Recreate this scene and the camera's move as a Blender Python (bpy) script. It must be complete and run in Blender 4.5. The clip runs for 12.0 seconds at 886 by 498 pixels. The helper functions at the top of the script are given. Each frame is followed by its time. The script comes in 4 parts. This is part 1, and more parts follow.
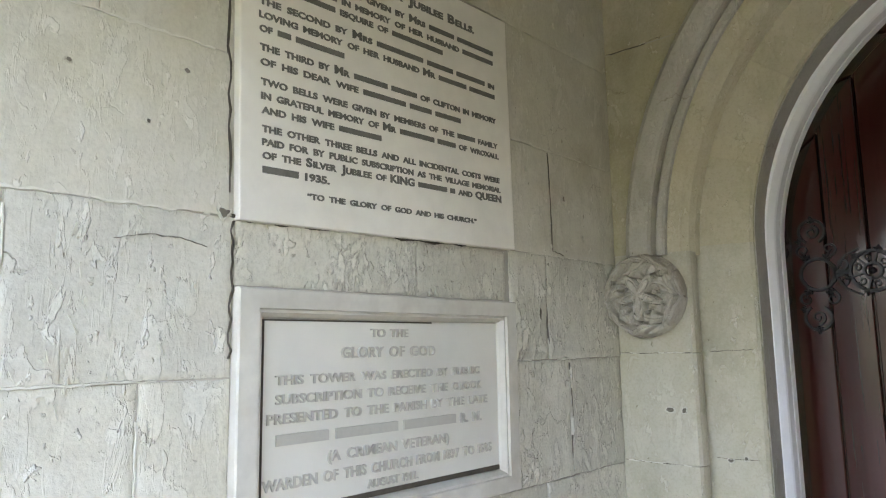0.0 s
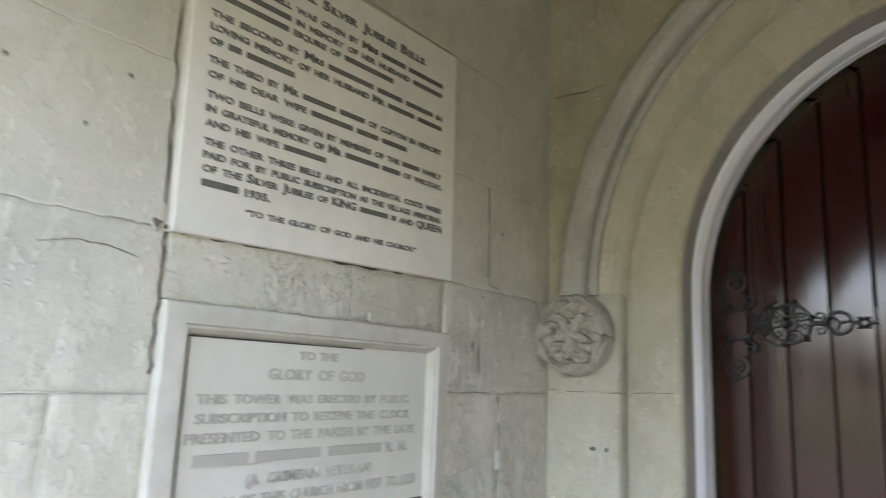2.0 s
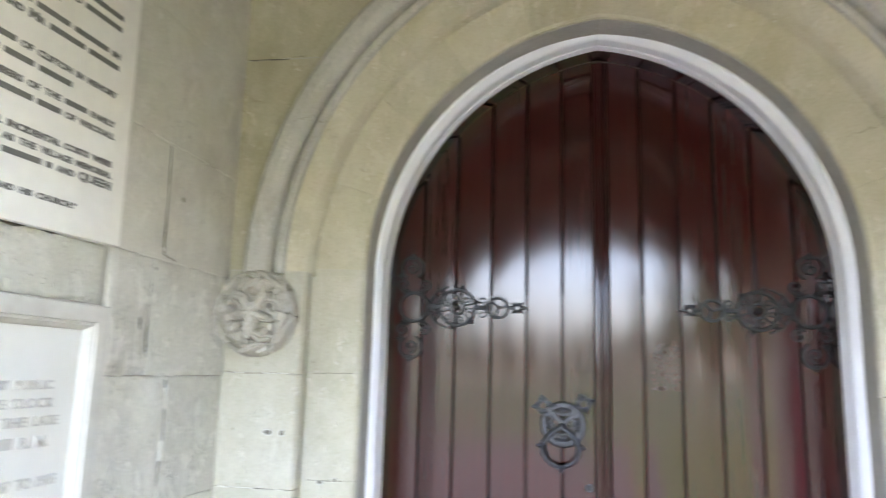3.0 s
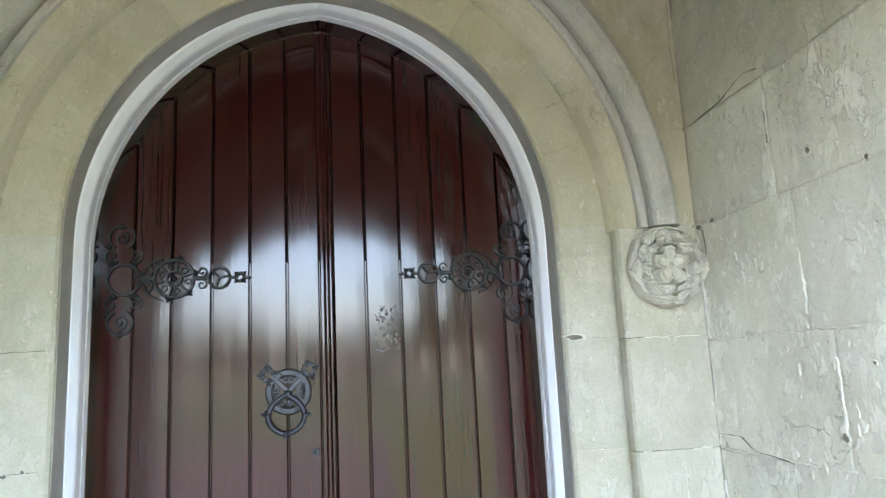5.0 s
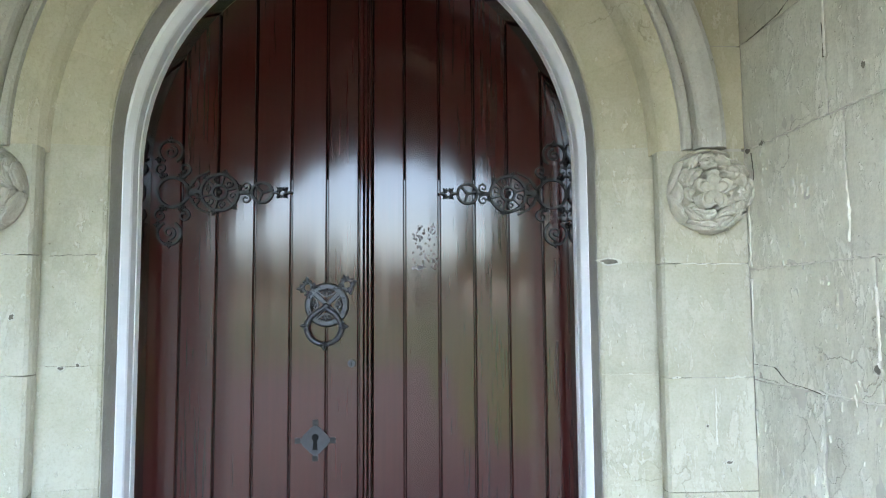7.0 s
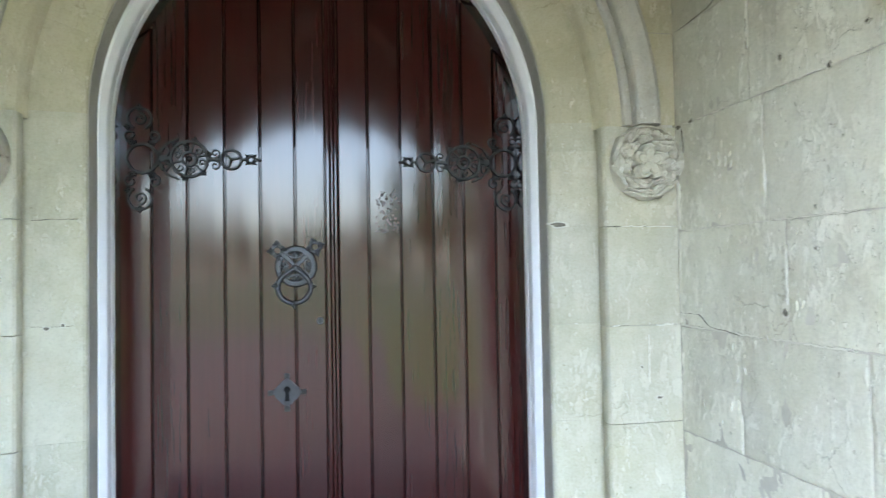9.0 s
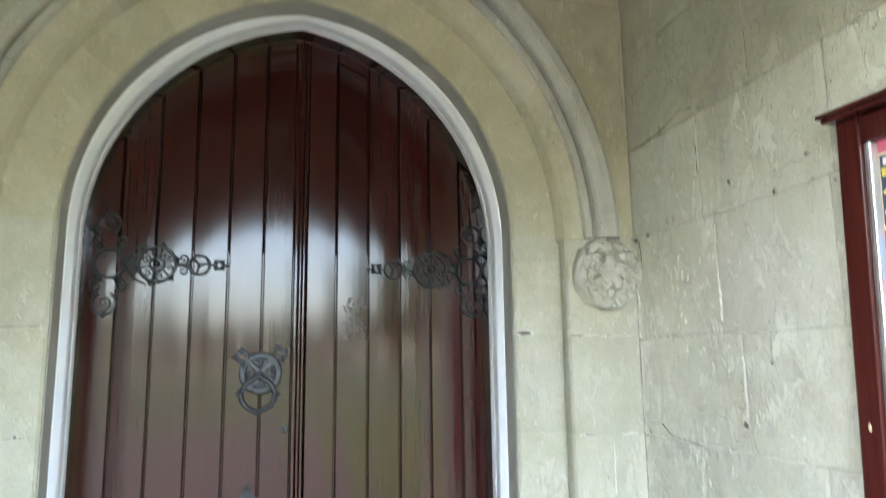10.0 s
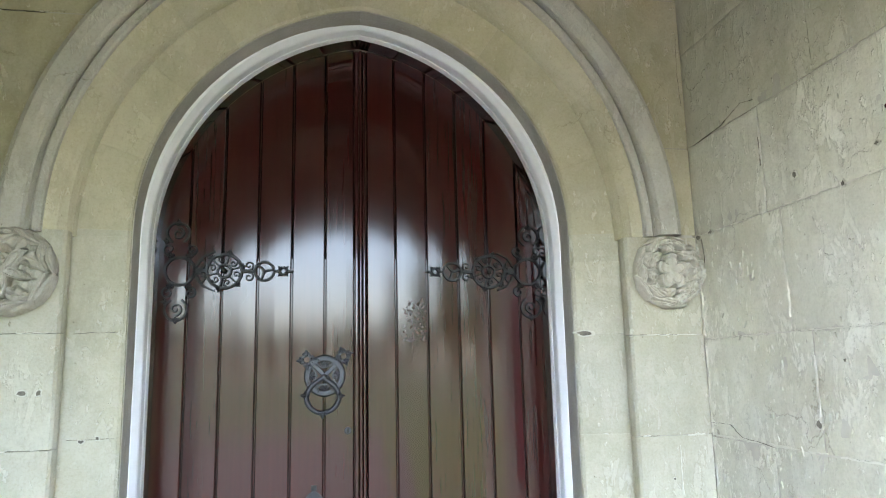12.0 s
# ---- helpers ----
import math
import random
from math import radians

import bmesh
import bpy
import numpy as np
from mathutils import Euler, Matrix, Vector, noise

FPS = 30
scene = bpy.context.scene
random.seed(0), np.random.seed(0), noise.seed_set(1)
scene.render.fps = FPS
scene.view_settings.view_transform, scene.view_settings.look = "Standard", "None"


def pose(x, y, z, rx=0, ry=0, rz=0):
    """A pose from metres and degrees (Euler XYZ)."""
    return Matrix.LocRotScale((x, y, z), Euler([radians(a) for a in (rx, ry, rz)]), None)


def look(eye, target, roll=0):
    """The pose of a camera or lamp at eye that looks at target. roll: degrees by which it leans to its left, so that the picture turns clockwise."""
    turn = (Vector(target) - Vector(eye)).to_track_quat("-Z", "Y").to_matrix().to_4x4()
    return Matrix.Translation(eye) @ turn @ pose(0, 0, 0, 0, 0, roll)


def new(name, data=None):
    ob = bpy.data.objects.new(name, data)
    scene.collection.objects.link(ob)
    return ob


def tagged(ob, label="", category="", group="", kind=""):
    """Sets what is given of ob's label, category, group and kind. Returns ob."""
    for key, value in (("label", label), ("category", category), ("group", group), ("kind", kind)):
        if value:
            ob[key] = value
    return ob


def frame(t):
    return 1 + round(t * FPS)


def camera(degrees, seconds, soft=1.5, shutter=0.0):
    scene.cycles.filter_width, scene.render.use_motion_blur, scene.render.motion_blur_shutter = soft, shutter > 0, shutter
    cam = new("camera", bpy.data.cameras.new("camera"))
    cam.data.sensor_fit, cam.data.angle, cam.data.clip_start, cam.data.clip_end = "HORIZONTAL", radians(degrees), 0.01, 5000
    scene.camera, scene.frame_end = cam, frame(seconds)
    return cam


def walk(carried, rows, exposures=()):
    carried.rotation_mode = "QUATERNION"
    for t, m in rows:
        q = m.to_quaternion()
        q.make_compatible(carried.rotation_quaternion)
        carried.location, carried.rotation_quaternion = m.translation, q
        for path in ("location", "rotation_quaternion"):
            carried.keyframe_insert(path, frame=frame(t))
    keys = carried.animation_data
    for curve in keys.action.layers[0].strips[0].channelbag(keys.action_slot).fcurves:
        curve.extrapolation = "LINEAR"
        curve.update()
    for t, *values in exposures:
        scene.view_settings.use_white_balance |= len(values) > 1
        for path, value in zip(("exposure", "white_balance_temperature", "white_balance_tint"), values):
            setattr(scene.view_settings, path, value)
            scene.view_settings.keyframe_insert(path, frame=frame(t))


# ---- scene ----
cam = camera(64.8, 12.0, 1.1, 0.5)
PATH = [
    (0, (0.0, -1.962, 1.548), (-1.347, -0.509, 1.825), -0.9),
    (0.5, (0.026, -1.98, 1.553), (-1.324, -0.546, 1.899), -1.0),
    (1, (0.06, -2.004, 1.562), (-1.287, -0.603, 2.036), 0.3),
    (1.5, (0.056, -1.997, 1.542), (-1.28, -0.564, 1.943), 0.8),
    (2, (0.004, -1.964, 1.547), (-1.201, -0.409, 1.907), 2.3),
    (2.5, (-0.102, -1.92, 1.549), (-0.83, -0.09, 1.899), 1.4),
    (3, (-0.077, -1.905, 1.539), (-0.445, 0.03, 1.884), 1.6),
    (3.5, (-0.134, -1.881, 1.458), (-0.14, 0.082, 1.841), 0.5),
    (5.5, (0.075, -1.888, 1.409), (0.41, 0.059, 1.719), -2.8),
    (6, (0.111, -1.869, 1.386), (0.324, 0.11, 1.581), -1.5),
    (6.5, (0.113, -1.887, 1.383), (0.253, 0.099, 1.568), -1.0),
    (7, (0.118, -1.89, 1.381), (0.241, 0.1, 1.545), -0.4),
    (9, (-0.055, -2.055, 1.364), (0.311, -0.089, 1.427), -1.0),
    (9.5, (-0.076, -2.076, 1.38), (0.439, -0.15, 1.531), -0.6),
    (10, (-0.096, -2.088, 1.407), (0.388, -0.175, 1.734), -0.8),
    (10.5, (-0.098, -2.119, 1.44), (0.203, -0.205, 1.937), -1.5),
    (11, (-0.098, -2.102, 1.437), (0.152, -0.179, 1.927), -1.1),
    (11.5, (-0.121, -2.109, 1.412), (0.199, -0.171, 1.791), -0.9),
    (12, (-0.102, -2.102, 1.4), (0.222, -0.157, 1.74), -1.3),
]
walk(cam, [(t, look(eye, target, roll)) for t, eye, target, roll in PATH], [
    (0.0, 4.45, 7450, 24), (1.2, 4.45, 7450, 24), (2.0, 4.40, 7350, 24), (2.5, 4.92, 6950, 24), (3.0, 5.44, 6950, 25), (3.5, 5.44, 7050, 24), (5.5, 5.16, 6700, 14),
    (6.5, 5.10, 6700, 13), (9.5, 5.05, 6800, 13), (10.5, 5.20, 7500, 13), (11.0, 5.20, 7500, 13), (12.0, 5.16, 7050, 16)])


# ---- light ----
world = bpy.data.worlds.new("sky")
scene.world = world
world.use_nodes = True
wn = world.node_tree.nodes
sky = wn.new("ShaderNodeTexSky")
sky.sky_type = 'NISHITA'
sky.sun_disc = False
sky.sun_elevation, sky.sun_rotation = radians(44), radians(286)
sky.air_density, sky.dust_density, sky.ozone_density = 1.0, 3.0, 1.5
wn["Background"].inputs["Strength"].default_value = 0.15
world.node_tree.links.new(sky.outputs[0], wn["Background"].inputs["Color"])
sun = new("sun", bpy.data.lights.new("sun", 'SUN'))
sun.data.energy, sun.data.angle, sun.data.color = 1.0, radians(20), (1.0, 0.95, 0.87)
sun.matrix_world = look((-14, 4, 14), (0, 0, 0))


# ---- materials ----
def nodes_of(name):
    m = bpy.data.materials.new(name)
    m.use_nodes = True
    nt = m.node_tree
    return m, nt, nt.nodes["Principled BSDF"]


def link(nt, a, b):
    nt.links.new(a, b)


def noise_node(nt, scale, detail=6.0, rough=0.6, stretch=None, distort=0.0):
    tc = nt.nodes.new("ShaderNodeTexCoord")
    mp = nt.nodes.new("ShaderNodeMapping")
    mp.inputs["Scale"].default_value = stretch or (1, 1, 1)
    link(nt, tc.outputs["Object"], mp.inputs["Vector"])
    n = nt.nodes.new("ShaderNodeTexNoise")
    n.inputs["Scale"].default_value = scale
    n.inputs["Detail"].default_value = detail
    n.inputs["Roughness"].default_value = rough
    n.inputs["Distortion"].default_value = distort
    link(nt, mp.outputs[0], n.inputs["Vector"])
    return n.outputs["Fac"]


def ramp(nt, fac, *stops):
    r = nt.nodes.new("ShaderNodeValToRGB")
    while len(r.color_ramp.elements) < len(stops):
        r.color_ramp.elements.new(0.5)
    for e, (p, c) in zip(r.color_ramp.elements, stops):
        e.position = p
        e.color = (*c, 1) if len(c) == 3 else c
    link(nt, fac, r.inputs[0])
    return r.outputs[0]


def mix(nt, fac, a, b, mode='MIX'):
    n = nt.nodes.new("ShaderNodeMix")
    n.data_type = 'RGBA'
    n.blend_type = mode
    for sock, v in ((n.inputs[0], fac), (n.inputs[6], a), (n.inputs[7], b)):
        if hasattr(v, "links"):
            link(nt, v, sock)
        else:
            sock.default_value = v if isinstance(v, float) else (*v, 1)
    return n.outputs[2]


def maths(nt, op, a, b):
    n = nt.nodes.new("ShaderNodeMath")
    n.operation = op
    for sock, v in zip(n.inputs, (a, b)):
        if hasattr(v, "links"):
            link(nt, v, sock)
        else:
            sock.default_value = v
    return n.outputs[0]


def grey(v):
    return (v, v, v)


def bump(nt, p, height, strength, distance):
    b = nt.nodes.new("ShaderNodeBump")
    b.inputs["Strength"].default_value = strength
    b.inputs["Distance"].default_value = distance
    link(nt, height, b.inputs["Height"])
    link(nt, b.outputs[0], p.inputs["Normal"])


def hairlines(nt, scale, width, cover):
    """Wandering hairline cracks, broken off in places."""
    tc = nt.nodes.new("ShaderNodeTexCoord")
    n = nt.nodes.new("ShaderNodeTexNoise")
    n.inputs["Scale"].default_value = 9.0
    n.inputs["Detail"].default_value = 5.0
    link(nt, tc.outputs["Object"], n.inputs["Vector"])
    shift = nt.nodes.new("ShaderNodeVectorMath")
    shift.operation = 'MULTIPLY_ADD'
    link(nt, n.outputs["Color"], shift.inputs[0])
    shift.inputs[1].default_value = (0.22, 0.22, 0.22)
    link(nt, tc.outputs["Object"], shift.inputs[2])
    v = nt.nodes.new("ShaderNodeTexVoronoi")
    v.feature = 'DISTANCE_TO_EDGE'
    v.inputs["Scale"].default_value = scale
    link(nt, shift.outputs[0], v.inputs["Vector"])
    line = ramp(nt, v.outputs["Distance"], (0.0, grey(1)), (width, grey(0)))
    return maths(nt, 'MULTIPLY', line, ramp(nt, noise_node(nt, 3.1, 3, 0.5), (cover, grey(0)), (cover + 0.08, grey(1))))


def stone_material(name, warm, cool, pale, dark, relief=1.0, chips=0.64, tooling=1.0, vary=0.08, layers=0.5):
    """Limewashed limestone: soft mottling, peeled coats with crisp edges, upright tool marks in patches, pale chips, pits and hairlines."""
    m, nt, p = nodes_of(name)
    large = noise_node(nt, 1.9, 4, 0.55)
    mid = noise_node(nt, 8, 6, 0.65)
    fine = noise_node(nt, 130, 4, 0.65)
    col = mix(nt, ramp(nt, large, (0.38, grey(0)), (0.62, grey(1))), warm, cool)
    col = mix(nt, ramp(nt, mid, (0.40, grey(0.0)), (0.72, grey(0.45))), col, pale)
    col = mix(nt, ramp(nt, noise_node(nt, 4.5, 7, 0.7, (1, 1, 0.6)), (0.30, grey(0.36)), (0.48, grey(0.0))), col, dark)
    col = mix(nt, ramp(nt, noise_node(nt, 1.4, 5, 0.62, (1, 1, 0.7), 0.6), (0.34, grey(0.22)), (0.52, grey(0.0))), col, dark)
    oi = nt.nodes.new("ShaderNodeObjectInfo")
    per = ramp(nt, oi.outputs["Random"], (0.0, grey(1 - vary)), (1.0, grey(1 + vary * 0.4)))
    col = mix(nt, 1.0, col, per, 'MULTIPLY')
    patch = ramp(nt, noise_node(nt, 5.5, 3, 0.5), (0.42, grey(0.15)), (0.62, grey(1)))
    coat = noise_node(nt, 22, 5, 0.62, (1.0, 1.0, 0.42), 0.5)
    peel = maths(nt, 'MULTIPLY', ramp(nt, coat, (0.545, grey(0)), (0.565, grey(1))), patch)
    under = maths(nt, 'MULTIPLY', ramp(nt, coat, (0.50, grey(0)), (0.54, grey(1))), maths(nt, 'SUBTRACT', patch, peel))
    col = mix(nt, maths(nt, 'MULTIPLY', peel, 0.55 * layers), col, pale)
    col = mix(nt, maths(nt, 'MULTIPLY', under, 0.30 * layers), col, dark)
    chip = noise_node(nt, 48, 3, 0.55, (1.0, 1.0, 0.6), 0.25)
    ch = ramp(nt, maths(nt, 'ADD', chip, maths(nt, 'MULTIPLY', patch, 0.05)), (chips + 0.04, grey(0)), (chips + 0.085, grey(1)))
    col = mix(nt, maths(nt, 'MULTIPLY', ch, 0.55), col, pale)
    flake = ramp(nt, maths(nt, 'ADD', noise_node(nt, 26, 3, 0.6, (1.0, 1.0, 0.42), 0.9), maths(nt, 'MULTIPLY', patch, 0.06)), (chips + 0.055, grey(0)), (chips + 0.075, grey(1)))
    col = mix(nt, maths(nt, 'MULTIPLY', flake, 0.30), col, pale)
    speck = ramp(nt, noise_node(nt, 55, 2, 0.5, (1.2, 1.2, 0.8), 0.4), (0.225, grey(1)), (0.25, grey(0)))
    col = mix(nt, maths(nt, 'MULTIPLY', speck, 0.75), col, dark)
    line = hairlines(nt, 4.2, 0.010, 0.56)
    col = mix(nt, maths(nt, 'MULTIPLY', line, 0.55), col, dark)
    col = mix(nt, maths(nt, 'MULTIPLY', ramp(nt, fine, (0.3, grey(1)), (0.5, grey(0))), 0.20), col, dark)
    col = mix(nt, maths(nt, 'MULTIPLY', ramp(nt, fine, (0.55, grey(0)), (0.72, grey(1))), 0.15), col, pale)
    link(nt, col, p.inputs["Base Color"])
    p.inputs["Roughness"].default_value = 0.75
    p.inputs["Specular IOR Level"].default_value = 0.25
    tool = noise_node(nt, 120, 2, 0.5, (1.0, 1.0, 0.16), 0.5)
    tool = maths(nt, 'MULTIPLY', ramp(nt, tool, (0.58, grey(0)), (0.74, grey(1))), maths(nt, 'MULTIPLY', patch, 0.16 * tooling))
    h = maths(nt, 'ADD', maths(nt, 'MULTIPLY', mid, 0.9), maths(nt, 'MULTIPLY', fine, 0.13))
    h = maths(nt, 'ADD', h, maths(nt, 'MULTIPLY', peel, 0.40 * layers))
    h = maths(nt, 'ADD', h, maths(nt, 'MULTIPLY', ch, 0.45))
    h = maths(nt, 'ADD', h, tool)
    h = maths(nt, 'ADD', h, maths(nt, 'MULTIPLY', flake, 0.35))
    h = maths(nt, 'SUBTRACT', h, maths(nt, 'MULTIPLY', speck, 0.6))
    h = maths(nt, 'SUBTRACT', h, maths(nt, 'MULTIPLY', line, 0.4))
    bump(nt, p, h, min(1.0, 0.9 * relief), 0.008 * max(1.0, relief))
    return m


def plain(name, colour, rough=0.6, metal=0.0, spot=None, scale=40.0, relief=0.0, amount=0.35, stretch=None, spec=0.4):
    """A surface with mottling at two scales and fine relief."""
    m, nt, p = nodes_of(name)
    spot = spot or tuple(c * 0.7 for c in colour)
    a = noise_node(nt, scale, 5, 0.6, stretch)
    b = noise_node(nt, scale * 0.15, 3, 0.5, stretch)
    f = maths(nt, 'MULTIPLY', ramp(nt, maths(nt, 'ADD', maths(nt, 'MULTIPLY', a, 0.5), maths(nt, 'MULTIPLY', b, 0.5)), (0.35, grey(0)), (0.65, grey(1))), amount)
    link(nt, mix(nt, f, colour, spot), p.inputs["Base Color"])
    p.inputs["Roughness"].default_value = rough
    p.inputs["Metallic"].default_value = metal
    p.inputs["Specular IOR Level"].default_value = spec
    if relief:
        bump(nt, p, a, relief, 0.003)
    return m


def varnished(name, base, deep):
    """Dark red varnished timber with vertical grain under a worn gloss."""
    m, nt, p = nodes_of(name)
    grain = noise_node(nt, 110, 5, 0.55, (1.0, 1.0, 0.035), 0.2)
    cloud = noise_node(nt, 5, 4, 0.6, (1.0, 1.0, 0.5))
    oi = nt.nodes.new("ShaderNodeObjectInfo")
    col = mix(nt, ramp(nt, grain, (0.3, grey(0)), (0.7, grey(1))), base, deep)
    col = mix(nt, 1.0, col, ramp(nt, oi.outputs["Random"], (0, grey(0.85)), (1, grey(1.10))), 'MULTIPLY')
    link(nt, col, p.inputs["Base Color"])
    rough = ramp(nt, cloud, (0.3, grey(0.085)), (0.75, grey(0.15)))
    link(nt, rough, p.inputs["Roughness"])
    p.inputs["Specular IOR Level"].default_value = 0.45
    p.inputs["Coat Weight"].default_value = 0.16
    p.inputs["Coat Roughness"].default_value = 0.10
    wave = noise_node(nt, 4.0, 1.0, 0.4, (1.6, 1.0, 0.45))
    bump(nt, p, wave, 0.12, 0.004)
    return m


WALL_STONE = stone_material("wall_limestone", (0.60, 0.57, 0.45), (0.58, 0.56, 0.47), (0.78, 0.76, 0.66), (0.25, 0.23, 0.17), 0.8, 0.625, 1.0, 0.08, 0.6)
SMOOTH_STONE = stone_material("rubbed_limestone", (0.57, 0.54, 0.42), (0.57, 0.545, 0.45), (0.72, 0.69, 0.60), (0.28, 0.255, 0.19), 0.5, 0.65, 0.6, 0.08, 0.4)
# Smoother, darker stone for upper right courses: the arch's shade put into its colour.
SHADED_SMOOTH = stone_material("shaded_rubbed_limestone", (0.46, 0.44, 0.32), (0.50, 0.48, 0.37), (0.66, 0.64, 0.53), (0.22, 0.20, 0.14), 0.8, 0.63, 0.9, 0.08, 0.6)
ROUGH_STONE = stone_material("rough_limestone", (0.57, 0.545, 0.43), (0.59, 0.57, 0.47), (0.78, 0.75, 0.64), (0.20, 0.185, 0.14), 1.3, 0.62, 1.0, 0.10, 0.9)
WORN_STONE = stone_material("flaking_limestone", (0.60, 0.58, 0.45), (0.63, 0.615, 0.50), (0.84, 0.82, 0.72), (0.24, 0.22, 0.16), 0.9, 0.62, 1.4, 0.08, 0.65)
JAMB_STONE = stone_material("limewashed_jamb_limestone", (0.46, 0.43, 0.305), (0.485, 0.46, 0.355), (0.66, 0.635, 0.525), (0.24, 0.215, 0.145), 0.6, 0.635, 0.5, 0.08, 0.5)
DRESSED_STONE = stone_material("dressed_limestone", (0.475, 0.43, 0.275), (0.495, 0.455, 0.325), (0.65, 0.61, 0.48), (0.25, 0.215, 0.13), 0.6, 0.645, 0.5, 0.08, 0.35)
HOOD_STONE = stone_material("hood_limestone", (0.43, 0.41, 0.335), (0.46, 0.44, 0.375), (0.60, 0.575, 0.49), (0.19, 0.17, 0.125), 0.6, 0.64, 0.3, 0.08, 0.5)
CARVED_STONE = stone_material("carved_limestone", (0.52, 0.49, 0.39), (0.54, 0.51, 0.42), (0.64, 0.61, 0.52), (0.20, 0.18, 0.14), 0.5, 0.64, 0.2, 0.05, 0.3)
DARK_CARVED = stone_material("darker_carved_limestone", (0.38, 0.35, 0.28), (0.41, 0.38, 0.31), (0.54, 0.51, 0.42), (0.13, 0.115, 0.085), 0.6, 0.63, 0.2, 0.05, 0.5)
REVEAL_STONE = stone_material("grey_render", (0.40, 0.38, 0.32), (0.43, 0.41, 0.35), (0.52, 0.50, 0.44), (0.22, 0.205, 0.165), 0.5, 0.66, 0.2, 0.08, 0.3)
MORTAR = plain("lime_mortar", (0.60, 0.57, 0.48), 0.95, 0, (0.20, 0.18, 0.14), 7, 0.6, 0.75)
FLAKE = plain("flaking_limewash", (0.58, 0.56, 0.455), 0.85, 0, (0.50, 0.48, 0.385), 45, 0.4, 0.7)
LIME = plain("pale_limewash", (0.68, 0.66, 0.56), 0.85, 0, (0.52, 0.50, 0.41), 45, 0.4, 0.7)
TABLET = plain("pale_tablet_stone", (0.82, 0.79, 0.69), 0.6, 0, (0.66, 0.63, 0.54), 22, 0.12, 0.6)
PANEL = plain("cream_panel_stone", (0.70, 0.68, 0.59), 0.5, 0, (0.60, 0.58, 0.50), 11, 0.1, 0.6)
# Raised letters, darker than the panel: shade along their edges put into the colour.
SHADED_LETTER = plain("shaded_letter_stone", (0.50, 0.48, 0.405), 0.65, 0, (0.40, 0.38, 0.32), 60, 0.2, 0.6)
FRAME_STONE = plain("frame_stone", (0.63, 0.605, 0.515), 0.8, 0, (0.41, 0.385, 0.315), 20, 0.4, 0.7)
INK = plain("dark_inlaid_lettering", (0.125, 0.12, 0.10), 0.75, 0, (0.22, 0.21, 0.18), 90, 0, 0.6)
WHITE_PAINT = plain("white_gloss_paint", (0.86, 0.87, 0.87), 0.35, 0, (0.70, 0.70, 0.68), 35, 0.1, 0.3)
DOOR_WOOD = varnished("mahogany_varnish", (0.039, 0.0066, 0.0054), (0.033, 0.0058, 0.0050))
IRON = plain("black_wrought_iron", (0.006, 0.006, 0.007), 0.34, 0.0, (0.018, 0.017, 0.016), 70, 0.8, 0.5, None, 0.3)
WORN_IRON = plain("worn_grey_iron", (0.040, 0.042, 0.047), 0.34, 0.2, (0.05, 0.05, 0.055), 80, 0.4, 0.5)
DULL_IRON = plain("dull_black_iron", (0.045, 0.045, 0.049), 0.42, 0.15, (0.018, 0.018, 0.019), 80, 0.4, 0.5)
# Near black for joint and panel-edge dirt, and for shade painted under the slab.
DIRT_SHADE = plain("black_dirt_and_gap_shade", (0.045, 0.038, 0.028), 0.95, 0, (0.11, 0.095, 0.07), 60, 0.5, 0.8)
PIT = plain("dirty_hole", (0.20, 0.18, 0.14), 0.95, 0, (0.06, 0.052, 0.04), 90, 0.5, 0.8)
VOID = plain("dark_hole", (0.004, 0.004, 0.004), 0.9)
SCAR = plain("scraped_varnish", (0.075, 0.035, 0.030), 0.13, 0, (0.035, 0.012, 0.010), 45, 0.6, 0.9)
BOARD_WOOD = varnished("board_frame_varnish", (0.085, 0.016, 0.012), (0.05, 0.010, 0.009))
TRACK = plain("grey_anodised_track", (0.30, 0.27, 0.27), 0.45, 0.5, (0.2, 0.18, 0.18), 60, 0, 0.5)
ALU = plain("brushed_aluminium", (0.72, 0.70, 0.68), 0.35, 0.7, (0.5, 0.48, 0.47), 60, 0, 0.4)
FELT = plain("pink_backing_paper", (0.62, 0.13, 0.20), 0.8, 0, (0.55, 0.10, 0.17), 25, 0.05, 0.5)
NAVY = plain("navy_print", (0.010, 0.016, 0.06), 0.4)
YELLOW = plain("yellow_print", (0.75, 0.58, 0.06), 0.45)
CREAM = plain("cream_print", (0.72, 0.62, 0.38), 0.45)
WHITE_INK = plain("white_print", (0.75, 0.77, 0.80), 0.45)
BLUE = plain("blue_print", (0.03, 0.33, 0.60), 0.4)
MAGENTA = plain("crimson_print", (0.42, 0.03, 0.09), 0.5)
# Dark on the unseen ceiling, to limit light bounced onto the upper walls.
PLASTER = plain("dark_plaster", (0.19, 0.165, 0.12), 0.9, 0, (0.13, 0.11, 0.08), 12, 0.3)
FLOOR_STONE = plain("worn_floor_stone", (0.13, 0.115, 0.095), 0.8, 0, (0.08, 0.07, 0.055), 9, 0.4, 0.7)
GRAVEL = plain("path_gravel", (0.056, 0.052, 0.048), 0.95, 0, (0.038, 0.035, 0.032), 30, 0.5, 0.7)
GRASS = plain("grass_blades", (0.044, 0.064, 0.010), 0.7, 0, (0.028, 0.044, 0.007), 6, 0, 0.7)
LEAF = plain("tree_leaves", (0.035, 0.060, 0.016), 0.6, 0, (0.025, 0.05, 0.012), 3, 0, 0.7)
BARK = plain("tree_bark", (0.10, 0.075, 0.05), 0.95, 0, (0.05, 0.04, 0.03), 25, 0.8, 0.7)


